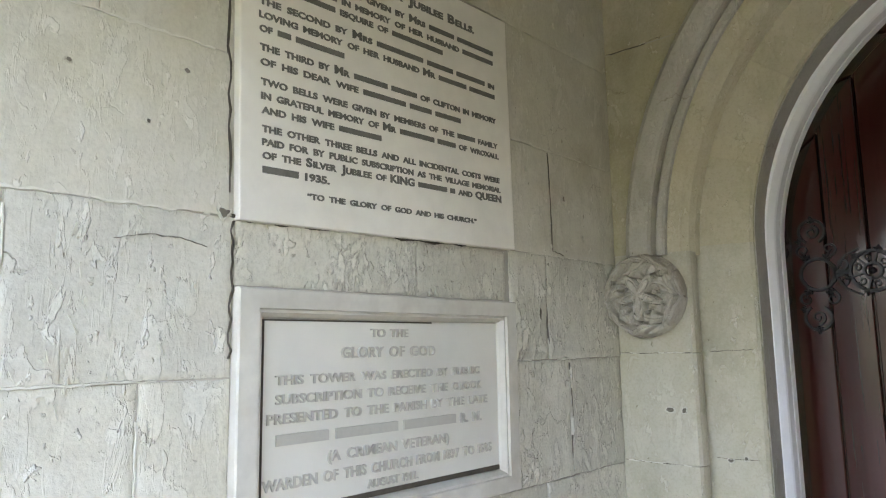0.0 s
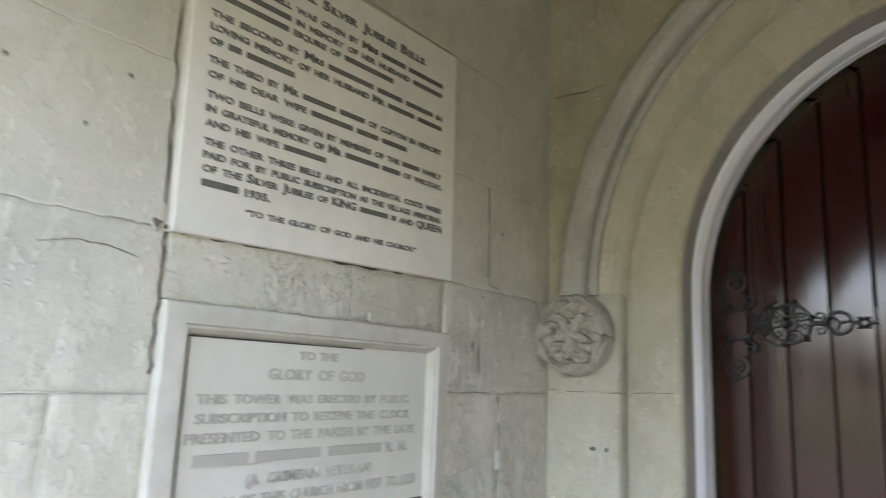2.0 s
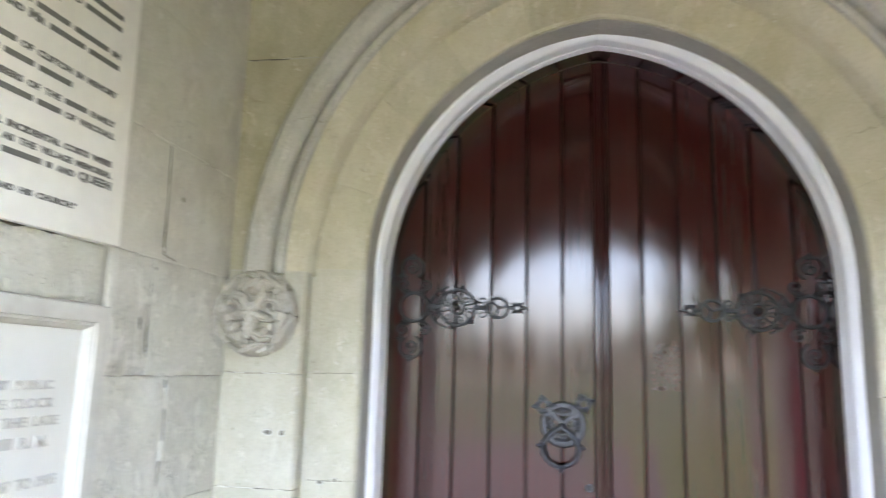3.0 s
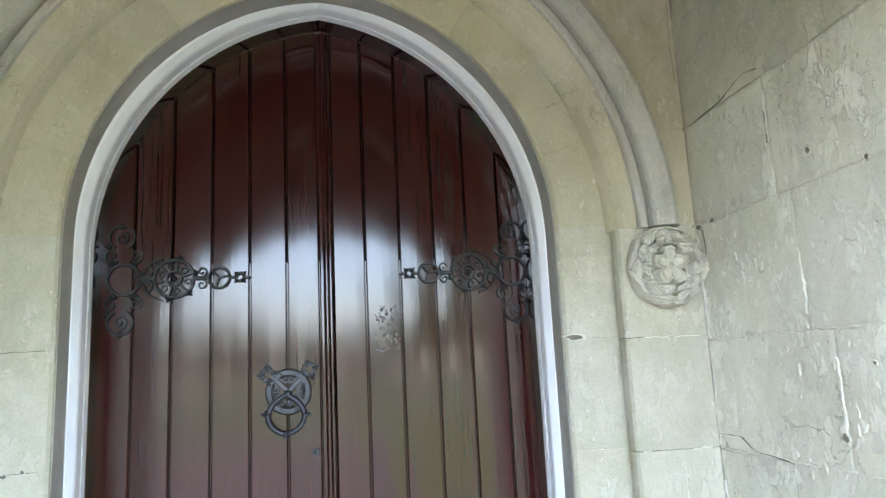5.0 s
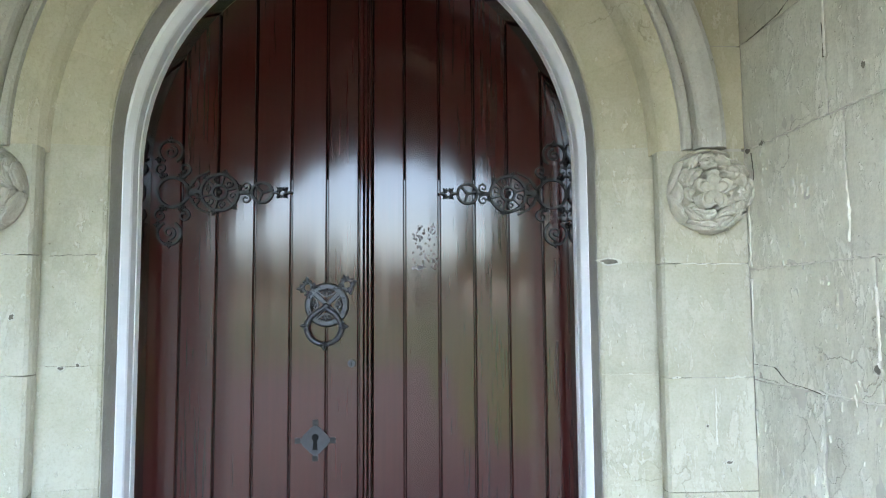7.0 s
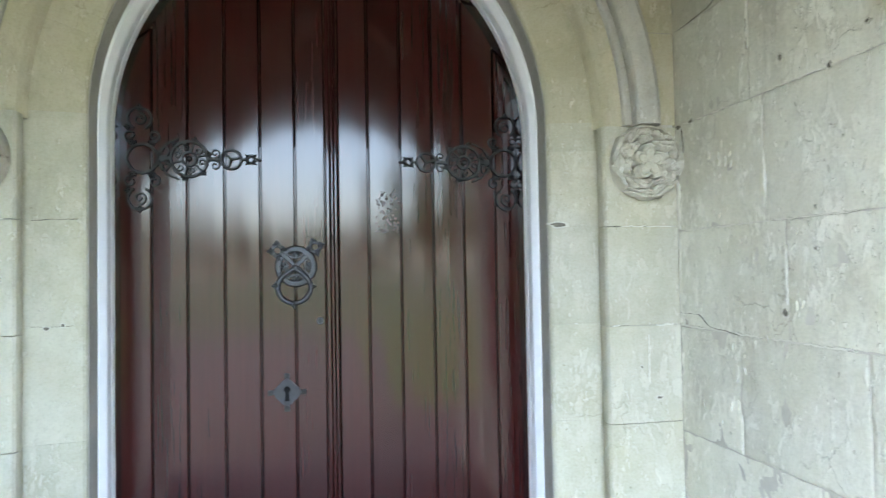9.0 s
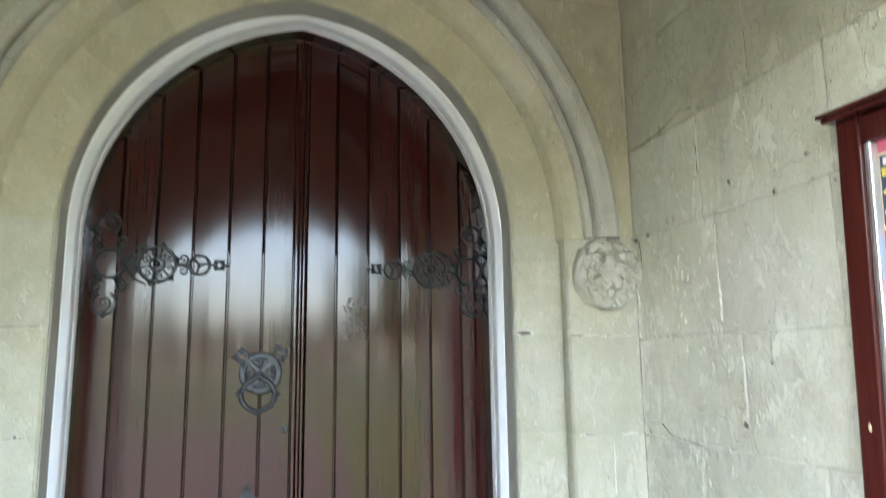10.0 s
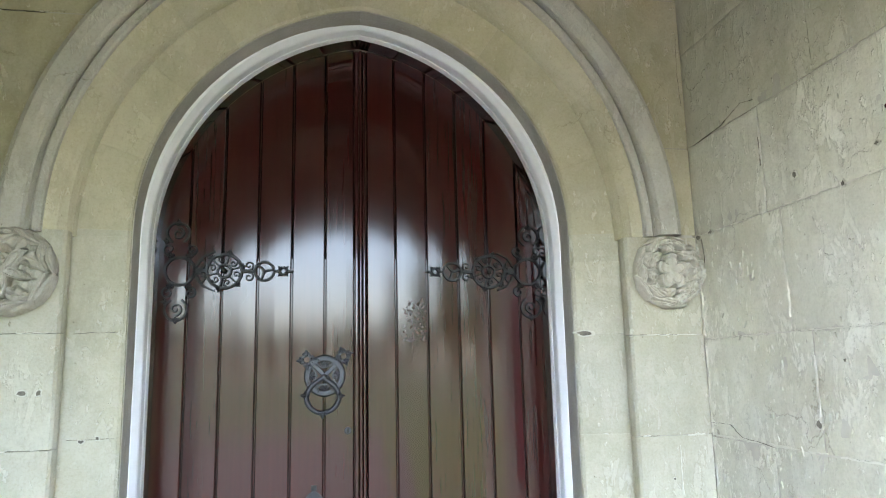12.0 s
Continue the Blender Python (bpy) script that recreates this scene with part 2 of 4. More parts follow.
# ---- building helpers ----
def mesh_ob(name, bm, material, smooth=False):
    me = bpy.data.meshes.new(name)
    bmesh.ops.recalc_face_normals(bm, faces=bm.faces)
    bm.to_mesh(me)
    bm.free()
    if smooth:
        for f in me.polygons:
            f.use_smooth = True
    me.materials.append(material)
    return new(name, me)


def part(name, bm, material, parent, label="", smooth=False):
    ob = mesh_ob(name, bm, material, smooth)
    ob.parent = parent
    ob.matrix_parent_inverse = parent.matrix_world.inverted()
    return tagged(ob, label)


def add_box(bm, lo, hi, bevel=0.0, segments=1):
    ret = bmesh.ops.create_cube(bm, size=1.0)
    vs = ret["verts"]
    for v in vs:
        v.co = Vector([lo[i] + (v.co[i] + 0.5) * (hi[i] - lo[i]) for i in range(3)])
    if bevel:
        es = list({e for v in vs for e in v.link_edges})
        bmesh.ops.bevel(bm, geom=es, offset=bevel, segments=segments, affect='EDGES', profile=0.6)
    return bm


def box(lo, hi, bevel=0.0, segments=1):
    return add_box(bmesh.new(), lo, hi, bevel, segments)


def add_loft(bm, rings, closed=False, caps=False):
    """Quads between successive rings of points."""
    vs = [[bm.verts.new(p) for p in r] for r in rings]
    n = len(rings[0])
    for a, b in zip(vs, vs[1:]):
        for i in range(n if closed else n - 1):
            j = (i + 1) % n
            bm.faces.new((a[i], a[j], b[j], b[i]))
    if caps:
        bm.faces.new(vs[0])
        bm.faces.new(vs[-1])
    return bm


def arch_path(half, spread, spring, low, steps=14, jamb=6):
    """A pointed arch in x, z from the left foot over the apex to the right foot; the arcs' centres lie spread beyond the middle."""
    r = half + spread
    top = math.acos(spread / r)
    left = [(-half, low + (spring - low) * i / jamb) for i in range(jamb)]
    left += [(spread - r * math.cos(top * i / steps), spring + r * math.sin(top * i / steps)) for i in range(steps)]
    return left + [(0.0, spring + r * math.sin(top))] + [(-x, z) for x, z in reversed(left)]


def arch_point(half, spread, spring, s):
    """A point of the right side: s below 0 is metres under the springing, s from 0 to 1 runs up the arc to the apex."""
    if s <= 0:
        return (half, spring + s)
    r = half + spread
    a = math.acos(spread / r) * s
    return (r * math.cos(a) - spread, spring + r * math.sin(a))


def arch_block(profile, spread, spring, s0, s1, side, gap=0.0012, steps=5):
    """One jamb stone or voussoir: the profile (half width, y) carried from s0 to s1 on one side of the arch."""
    bm = bmesh.new()
    rings = []
    for k in range(steps + 1):
        s = s0 + (s1 - s0) * k / steps
        s += gap if k == 0 else -gap if k == steps else 0.0
        ring = []
        for h, y in profile:
            x, z = arch_point(h, spread, spring, s)
            ring.append((side * x, y, z))
        rings.append(ring)
    return add_loft(bm, rings, closed=True, caps=True)


def stone(parent, to_world, u0, v0, u1, v1, material, proud=0.0, rough=0.0015, gap=0.0011, name="stone"):
    """A dressed block of a wall: an uneven, weathered front with worn, chipped arrises on a joint recessed behind it. to_world(u, v, out) gives the place."""
    bm = bmesh.new()
    wear = 0.35 if material in (SMOOTH_STONE, SHADED_SMOOTH) else 1.0
    gap *= wear
    u0, u1, v0, v1 = u0 + gap, u1 - gap, v0 + gap, v1 - gap
    step = 0.011 if v1 > 0.85 and v0 < 2.75 else 0.06
    nu, nv = max(4, int((u1 - u0) / step)), max(4, int((v1 - v0) / step))
    seed = Vector((random.uniform(0, 50), random.uniform(0, 50), 0))
    e = 0.0028
    def spaced(n, size):
        return [0.0, e] + [e + (size - 2 * e) * i / n for i in range(1, n)] + [size - e, size]
    tu, tv = spaced(nu, u1 - u0), spaced(nv, v1 - v0)
    rows = []
    for j, b in enumerate(tv):
        row = []
        for i, a in enumerate(tu):
            u, v = u0 + a, v0 + b
            at = Vector((u, v, 0))
            d = noise.noise(at * 9 + seed) * rough * 2 + noise.noise(Vector((u * 34, v * 20, 1)) + seed) * rough * 0.9 + noise.noise(Vector((u * 75, v * 48, 2)) + seed) * rough * 0.5
            near = min(a, u1 - u0 - a, b, v1 - v0 - b)
            worn = max(0.0, noise.noise(at * 21 + seed) * 0.8 + noise.noise(at * 60 + seed) * 0.4)
            d -= wear * (0.0006 + 0.005 * worn) * math.exp(-near / 0.0045)
            if near == 0.0:
                d -= 0.0010 * wear
                w = abs(noise.noise(at * 38 + seed)) * 0.0030 * wear
                u += w if i == 0 else -w if i == len(tu) - 1 else 0.0
                v += w if j == 0 else -w if j == len(tv) - 1 else 0.0
            row.append(to_world(u, v, proud + d))
        rows.append(row)
    grid = [[bm.verts.new(p) for p in r] for r in rows]
    for j in range(len(tv) - 1):
        for i in range(len(tu) - 1):
            bm.faces.new((grid[j][i], grid[j][i + 1], grid[j + 1][i + 1], grid[j + 1][i]))
    rim = grid[0][:-1] + [r[-1] for r in grid[:-1]] + grid[-1][:0:-1] + [r[0] for r in grid[:0:-1]]
    n = Vector(to_world(0, 0, 1)) - Vector(to_world(0, 0, 0))
    edge = [bm.verts.new(v.co) for v in rim]
    back = [bm.verts.new(v.co - n * 0.03) for v in rim]
    for i in range(len(rim)):
        j = (i + 1) % len(rim)
        bm.faces.new((edge[i], edge[j], back[j], back[i]))
    return part(name, bm, material, parent, smooth=True)


def lay(parent, to_world, courses, pick, **more):
    """Courses (v0, v1, joints along u) laid as blocks."""
    for v0, v1, cuts in courses:
        for a, b in zip(cuts, cuts[1:]):
            mat, proud, rough = pick(0.5 * (a + b), 0.5 * (v0 + v1))
            stone(parent, to_world, a, v0, b, v1, mat, proud, rough, **more)


def on_left(u, v, out):
    return (-1.055 + out, u, v)


def on_right(u, v, out):
    return (1.064 - out, u, v)


def on_front(u, v, out):
    return (u, -0.055 - out, v)


# ---- setting ----
TOP = 3.5
floor = tagged(mesh_ob("floor", box((-1.45, -2.42, -0.2), (1.45, 0.6, 0.0)), FLOOR_STONE), "worn grey stone floor of the tower porch", "floor", kind="structure")
ceiling = tagged(mesh_ob("ceiling", box((-1.45, -2.45, TOP), (1.45, 0.75, TOP + 0.2)), PLASTER), "unseen porch ceiling, darkened to cut bounced light", "ceiling", kind="structure")
wall_left = tagged(mesh_ob("wall_left", box((-1.45, -1.80, 0), (-1.0585, 0.4, TOP)), MORTAR), "limestone ashlar side wall carrying two memorial tablets", "wall", kind="structure")
wall_right = tagged(mesh_ob("wall_right", box((1.0662, -1.80, 0), (1.45, 0.4, TOP)), MORTAR), "flaking limestone ashlar side wall beside the door", "wall", kind="structure")


def holed_wall(bm, path, half, low, high, y0, y1):
    """A wall in x and z with an arched hole, from y0 to y1."""
    def outer(x, z, k):
        n = len(path)
        return (-half if k < 6 else half if k >= n - 6 else x, z if k < 6 or k >= n - 6 else high)
    for y in (y0, y1):
        for k in range(len(path) - 1):
            a, b = path[k], path[k + 1]
            oa, ob = outer(*a, k), outer(*b, k + 1)
            pts = [a, b, ob, oa]
            if k == 5:
                pts = [a, b, ob, (-half, high), oa]
            if k + 1 == len(path) - 6:
                pts = [a, b, ob, (half, high), oa]
            bm.faces.new([bm.verts.new((x, y, z)) for x, z in pts])
    add_loft(bm, [[(x, y0, z) for x, z in path], [(x, y1, z) for x, z in path]])
    for s in (-half, half):
        bm.faces.new([bm.verts.new(p) for p in ((s, y0, low), (s, y1, low), (s, y1, high), (s, y0, high))])
    return bm


SPRING, SPREAD, HALF = 1.79, 0.12, 0.675
wall_door = tagged(mesh_ob("wall_door", holed_wall(bmesh.new(), arch_path(0.868, 0.10, 1.80, 0.0), 1.058, 0.0, TOP, -0.048, 0.30), MORTAR), "limestone wall round the arched church door", "wall", kind="structure")
back_wall = tagged(mesh_ob("back_wall", box((-1.4, 0.42, 0), (1.4, 0.62, TOP)), PLASTER), "plain wall behind the church door", "wall", kind="structure")
wall_outer = tagged(mesh_ob("wall_outer", holed_wall(bmesh.new(), arch_path(1.04, 0.03, 1.96, 0.0), 1.45, 0.0, TOP, -1.80, -2.20), WALL_STONE), "limestone outer wall with the open porch arch", "wall", kind="structure")
LOW_ARCH = [(x, z if z < 1.78 else 1.78 + 0.57 * (z - 1.78)) for x, z in arch_path(1.09, 0.03, 1.78, 0.0)]
wall_front = tagged(mesh_ob("wall_front", holed_wall(bmesh.new(), LOW_ARCH, 3.2, 0.0, 6.0, -2.20, -2.42), WALL_STONE), "limestone tower front with the lower arch order", "wall", kind="structure")

for side in (-1, 1):
    part("plinth", box((min(side * 1.452, side * 3.21), -2.43, -0.3), (max(side * 1.452, side * 3.21), -2.19, 0.03), 0.01), WALL_STONE, wall_front)


def pick_left(u, v):
    if u > -0.62 and v < 1.78:
        return ROUGH_STONE, 0.003, 0.0032
    if -1.35 < u < -0.58 and 1.65 < v < 1.78:
        return ROUGH_STONE, 0.000, 0.0024
    return (WALL_STONE if v < 1.80 else SMOOTH_STONE), random.uniform(-0.0006, 0.001), 0.0013


A, B = -1.80, -0.052
lay(wall_left, on_left, [
    (0.0, 0.30, (A, -1.3, -0.7, B)), (0.30, 0.61, (A, -1.55, -0.95, -0.4, B)), (0.61, 0.91, (A, -1.2, -0.7, B)),
    (0.91, 1.205, (A, -1.40, -0.95, -0.45, B)), (1.205, 1.502, (A, -1.497, -1.344)), (1.205, 1.51, (-0.584, -0.328, B)),
    (1.502, 1.772, (A, -1.69, -1.344)), (1.655, 1.779, (-1.344, -0.906, -0.598)), (1.51, 1.786, (-0.584, -0.425, B)),
    (1.772, 2.06, (A, -1.357)), (1.786, 2.076, (-0.58, -0.39, B)), (2.06, 2.385, (A, -1.582, -1.357)), (2.076, 2.392, (-0.585, B)),
    (2.392, 2.70, (A, -1.45, -1.05, -0.638, B)), (2.70, 3.0, (A, -1.3, -0.85, -0.4, B)), (3.0, 3.3, (A, -1.5, -1.0, -0.55, B)), (3.3, TOP, (A, -1.2, -0.7, B)),
], pick_left)


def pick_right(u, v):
    # Courses centred above 2 m take the darker stone, painting the shade there.
    return (WORN_STONE if v < 2.0 else SHADED_SMOOTH, random.uniform(-0.0005, 0.0015), 0.0019)


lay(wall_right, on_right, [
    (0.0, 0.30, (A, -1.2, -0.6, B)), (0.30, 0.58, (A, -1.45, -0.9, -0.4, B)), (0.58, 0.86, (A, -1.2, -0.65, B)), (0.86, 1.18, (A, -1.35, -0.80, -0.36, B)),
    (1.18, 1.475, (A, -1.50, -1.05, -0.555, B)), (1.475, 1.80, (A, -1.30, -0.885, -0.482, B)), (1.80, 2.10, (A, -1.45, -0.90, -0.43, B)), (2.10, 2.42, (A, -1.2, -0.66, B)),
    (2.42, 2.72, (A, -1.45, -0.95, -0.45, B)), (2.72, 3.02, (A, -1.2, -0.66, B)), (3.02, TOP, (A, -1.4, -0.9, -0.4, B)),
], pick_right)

# outer order beside the door: squared jamb stones with a rounded arris
JAMB = [(0.868, 0.03), (0.830, 0.014), (0.823, -0.004), (0.820, -0.03), (0.822, -0.046), (0.829, -0.055), (1.054, -0.0555), (1.054, 0.03)]
for side, cuts in ((-1, (0.0, 0.32, 0.62, 0.91, 1.213, 1.520, 1.806)), (1, (0.0, 0.30, 0.60, 0.89, 1.187, 1.491, 1.80))):
    for z0, z1 in zip(cuts, cuts[1:]):
        shape = [(1.062, y) if h > 1.05 and side > 0 else (h, y) for h, y in JAMB]
        part("jamb_stone", arch_block(shape, 0.1, 1.8, z0 - 1.8, z1 - 1.8, side, steps=2), JAMB_STONE, wall_door)

# the moulded inner order with its reveal, jamb stones and voussoirs
INNER = [(0.874, 0.06), (0.874, 0.018), (0.842, 0.016), (0.802, 0.022), (0.687, 0.043), (0.679, 0.050), (0.677, 0.062), (0.677, 0.12), (0.80, 0.12)]
for side, cuts in ((-1, (-1.79, -1.46, -1.17, -0.88, -0.56, -0.265, 0.015)), (1, (-1.79, -1.48, -1.18, -0.90, -0.60, -0.29, -0.055))):
    cuts = (*(c - 0.035 for c in cuts), 0.20, 0.42, 0.62, 0.82, 1.0)
    for s0, s1 in zip(cuts, cuts[1:]):
        if s0 < 0 < s1:
            part("voussoir", arch_block(INNER, 0.08, 1.825, s0, -1e-4, side, 0.0, 2), JAMB_STONE, wall_door)
            s0 = 0.0
        part("voussoir", arch_block(INNER, 0.08, 1.825, s0, s1, side, 0.0003), JAMB_STONE if s1 <= 0 else DRESSED_STONE, wall_door)


def ring_mesh(profile, spread, spring, low, steps=20):
    """A profile (half width, y) carried round the whole arch."""
    bm = bmesh.new()
    paths = [arch_path(h, spread, spring, low, steps) for h, _ in profile]
    rings = [[(paths[k][i][0], profile[k][1], paths[k][i][1]) for k in range(len(profile))] for i in range(len(paths[0]))]
    return add_loft(bm, rings, closed=True, caps=True)


part("reveal", ring_mesh([(0.676, 0.058), (0.676, 0.36), (0.79, 0.36), (0.79, 0.058)], 0.08, 1.825, 0.0), REVEAL_STONE, wall_door, "grey rendered reveal of the doorway")

# hollow moulding and hood mould above the springing
HOLLOW = [(0.818, 0.026), (0.824, 0.000), (0.834, -0.022), (0.852, -0.041), (0.878, -0.0535), (0.90, -0.058), (0.93, -0.058), (0.93, 0.02)]
HOOD = [(0.884, -0.050), (0.885, -0.070), (0.890, -0.076), (0.904, -0.077), (0.909, -0.070), (0.911, -0.062), (0.915, -0.062), (0.918, -0.090), (0.924, -0.100), (0.948, -0.110), (0.974, -0.112), (0.989, -0.104), (0.996, -0.088), (0.997, -0.070), (0.991, -0.050)]
for side in (-1, 1):
    cuts = (0.0, 0.17, 0.36, 0.55, 0.77, 1.0)
    for s0, s1 in zip(cuts, cuts[1:]):
        part("hollow_moulding", arch_block(HOLLOW, 0.085, 1.80, s0, s1, side, 0.0, 6), DRESSED_STONE, wall_door)
        part("hood_mould", arch_block(HOOD, 0.12, 1.80, s0, s1, side, 0.0001, 6), HOOD_STONE, wall_door)


# spandrel stones round the hood
def spandrel(side, z0, z1, x_out=1.054):
    bm = bmesh.new()
    def edge(z):
        r, c = 0.96 + 0.10, 0.10
        d = r * r - (z - 1.80) ** 2
        return max(0.0, math.sqrt(d) - c) if d > 0 else 0.0
    zs = [z0 + 0.0015 + (z1 - z0 - 0.003) * i / 8 for i in range(9)]
    front = [[(side * edge(z), -0.0555, z) for z in zs], [(side * x_out, -0.0555, z) for z in zs]]
    add_loft(bm, [[(x, -0.03, z) for x, y, z in front[0]], front[0], front[1], [(x, -0.03, z) for x, y, z in front[1]]])
    return bm


for side, cuts in ((-1, (1.81, 2.452, 3.0, TOP)), (1, (1.805, 2.095, 2.62, 3.0, TOP))):
    for z0, z1 in zip(cuts, cuts[1:]):
        part("spandrel_stone", spandrel(side, z0, z1, 1.062 if side > 0 else 1.054), DRESSED_STONE, wall_door)


# ---- wear in the stone ----
def pit(parent, to_world, u, v, ru, rv, seed, lift=0.0035):
    """A ragged dark plug hole with a pale broken rim."""
    rnd = random.Random(seed)
    n = 11
    r = [rnd.uniform(0.6, 1.25) for _ in range(n)]
    ring = [(math.cos(k * math.tau / n) * r[k], math.sin(k * math.tau / n) * r[k]) for k in range(n)]
    for name, k, h, mat in (("broken_rim", 1.45, lift, WALL_STONE), ("plug_hole", 1.0, lift + 0.0008, PIT)):
        bm = bmesh.new()
        add_loft(bm, [[to_world(u + a * ru * k * 1.1, v + b * rv * k * 1.1, 0.0) for a, b in ring], [to_world(u + a * ru * k, v + b * rv * k, h) for a, b in ring]], closed=True, caps=True)
        part(name, bm, mat, parent)


def crack(parent, to_world, pts, width, seed, lift=0.0028, material=PIT):
    """A thin dark crack wandering between points."""
    rnd = random.Random(seed)
    left, right = [], []
    for (u0, v0), (u1, v1) in zip(pts, pts[1:]):
        d = math.hypot(u1 - u0, v1 - v0)
        for k in range(6):
            f = k / 6
            w = width * rnd.uniform(0.1, 0.65)
            nu, nv = -(v1 - v0) / d, (u1 - u0) / d
            o = rnd.uniform(-1, 1) * width
            cu, cv = u0 + (u1 - u0) * f + nu * o, v0 + (v1 - v0) * f + nv * o
            left.append((cu + nu * w, cv + nv * w))
            right.append((cu - nu * w, cv - nv * w))
    bm = bmesh.new()
    add_loft(bm, [[to_world(u, v, h) for u, v in side] for side, h in ((left, -0.004), (left, lift), (right, lift), (right, -0.004))])
    part("crack", bm, material, parent)


def on_inner(u, v, out):
    return (u, 0.043 - 0.183 * (abs(u) - 0.685) - out, v)


for k, (to, u, v, ru, rv) in enumerate((
        (on_front, -0.905, 1.362, 0.010, 0.007), (on_front, -0.862, 1.361, 0.006, 0.008), (on_inner, -0.775, 1.225, 0.006, 0.005), (on_inner, -0.735, 1.232, 0.005, 0.005),
        (on_inner, -0.644, 2.197, 0.004, 0.004), (on_inner, 0.705, 1.503, 0.022, 0.006), (on_inner, 0.33, 2.60, 0.004, 0.005), (on_front, 0.93, 1.06, 0.004, 0.004), (on_front, 0.985, 0.965, 0.010, 0.004))):
    pit(wall_door, to, u, v, ru, rv, k, 0.0015)
for k, (u, v, ru, rv) in enumerate(((-0.549, 1.249, 0.008, 0.009), (-0.075, 1.795, 0.014, 0.008), (-0.15, 1.80, 0.010, 0.006), (-0.56, 1.865, 0.006, 0.009), (-0.72, 1.80, 0.005, 0.006), (-0.66, 1.40, 0.004, 0.004), (-0.83, 1.86, 0.006, 0.004))):
    pit(wall_right, on_right, u, v, ru, rv, 20 + k)
for k, (u, v, ru, rv) in enumerate(((-1.366, 1.777, 0.010, 0.008), (-1.44, 2.005, 0.005, 0.004), (-1.62, 1.97, 0.004, 0.004), (-1.50, 1.905, 0.003, 0.004), (-0.33, 1.95, 0.004, 0.008), (-0.46, 1.63, 0.006, 0.018))):
    pit(wall_left, on_left, u, v, ru, rv, 40 + k)
crack(wall_left, on_left, [(-1.545, 1.715), (-1.50, 1.727), (-1.44, 1.727), (-1.385, 1.715)], 0.0012, 1)
crack(wall_left, on_left, [(-1.350, 1.765), (-1.347, 1.66), (-1.350, 1.60), (-1.349, 1.52)], 0.0034, 2, 0.0028, DIRT_SHADE)
crack(wall_left, on_left, [(-1.362, 2.32), (-1.366, 2.10), (-1.358, 1.93), (-1.360, 1.79)], 0.0036, 3, 0.0028, DIRT_SHADE)
# Shadow along the upper slab's bottom edge, drawn as a dark strip.
crack(wall_left, on_left, [(-1.352, 1.771), (-1.15, 1.774), (-0.85, 1.779), (-0.585, 1.785)], 0.0060, 17, 0.0028, DIRT_SHADE)
crack(wall_left, on_left, [(-0.425, 1.78), (-0.43, 1.66), (-0.421, 1.53)], 0.0016, 4)
crack(wall_left, on_left, [(-0.40, 2.07), (-0.392, 1.95), (-0.388, 1.80), (-0.33, 1.788)], 0.0016, 5)
crack(wall_left, on_left, [(-0.33, 1.50), (-0.322, 1.36), (-0.335, 1.22)], 0.0022, 6)
crack(wall_left, on_left, [(-0.53, 1.50), (-0.545, 1.42), (-0.53, 1.34)], 0.0022, 16)
crack(wall_right, on_right, [(-0.424, 2.01), (-0.428, 1.96), (-0.422, 1.925)], 0.0013, 7)
crack(wall_right, on_right, [(-0.09, 2.095), (-0.25, 2.105), (-0.36, 2.135), (-0.43, 2.12)], 0.0006, 8)
crack(wall_right, on_right, [(-0.06, 1.222), (-0.16, 1.222), (-0.22, 1.19), (-0.40, 1.175)], 0.0011, 9)
crack(wall_right, on_right, [(-0.09, 1.79), (-0.10, 1.73), (-0.085, 1.66)], 0.0018, 11)
crack(wall_door, on_front, [(-1.05, 2.456), (-0.93, 2.452), (-0.86, 2.462)], 0.0016, 12, 0.0012)
crack(wall_door, on_front, [(-1.05, 1.522), (-0.95, 1.520), (-0.86, 1.521)], 0.0020, 13, 0.0014)
crack(wall_door, on_front, [(1.05, 2.50), (1.045, 2.36), (1.052, 2.22)], 0.0013, 14, 0.0012)
crack(wall_door, on_inner, [(-0.81, 1.523), (-0.74, 1.525), (-0.69, 1.527)], 0.0014, 15, 0.0012)
crack(wall_door, on_front, [(-1.05, 1.214), (-0.97, 1.213), (-0.90, 1.212)], 0.0014, 21, 0.0014)
crack(wall_door, on_front, [(0.85, 1.492), (0.93, 1.491), (0.98, 1.491)], 0.0012, 22, 0.0014)
crack(wall_door, on_front, [(0.85, 1.188), (0.90, 1.187)], 0.0014, 23, 0.0014)
crack(wall_door, on_inner, [(-0.81, 1.23), (-0.74, 1.228), (-0.70, 1.23)], 0.0012, 24, 0.0014)


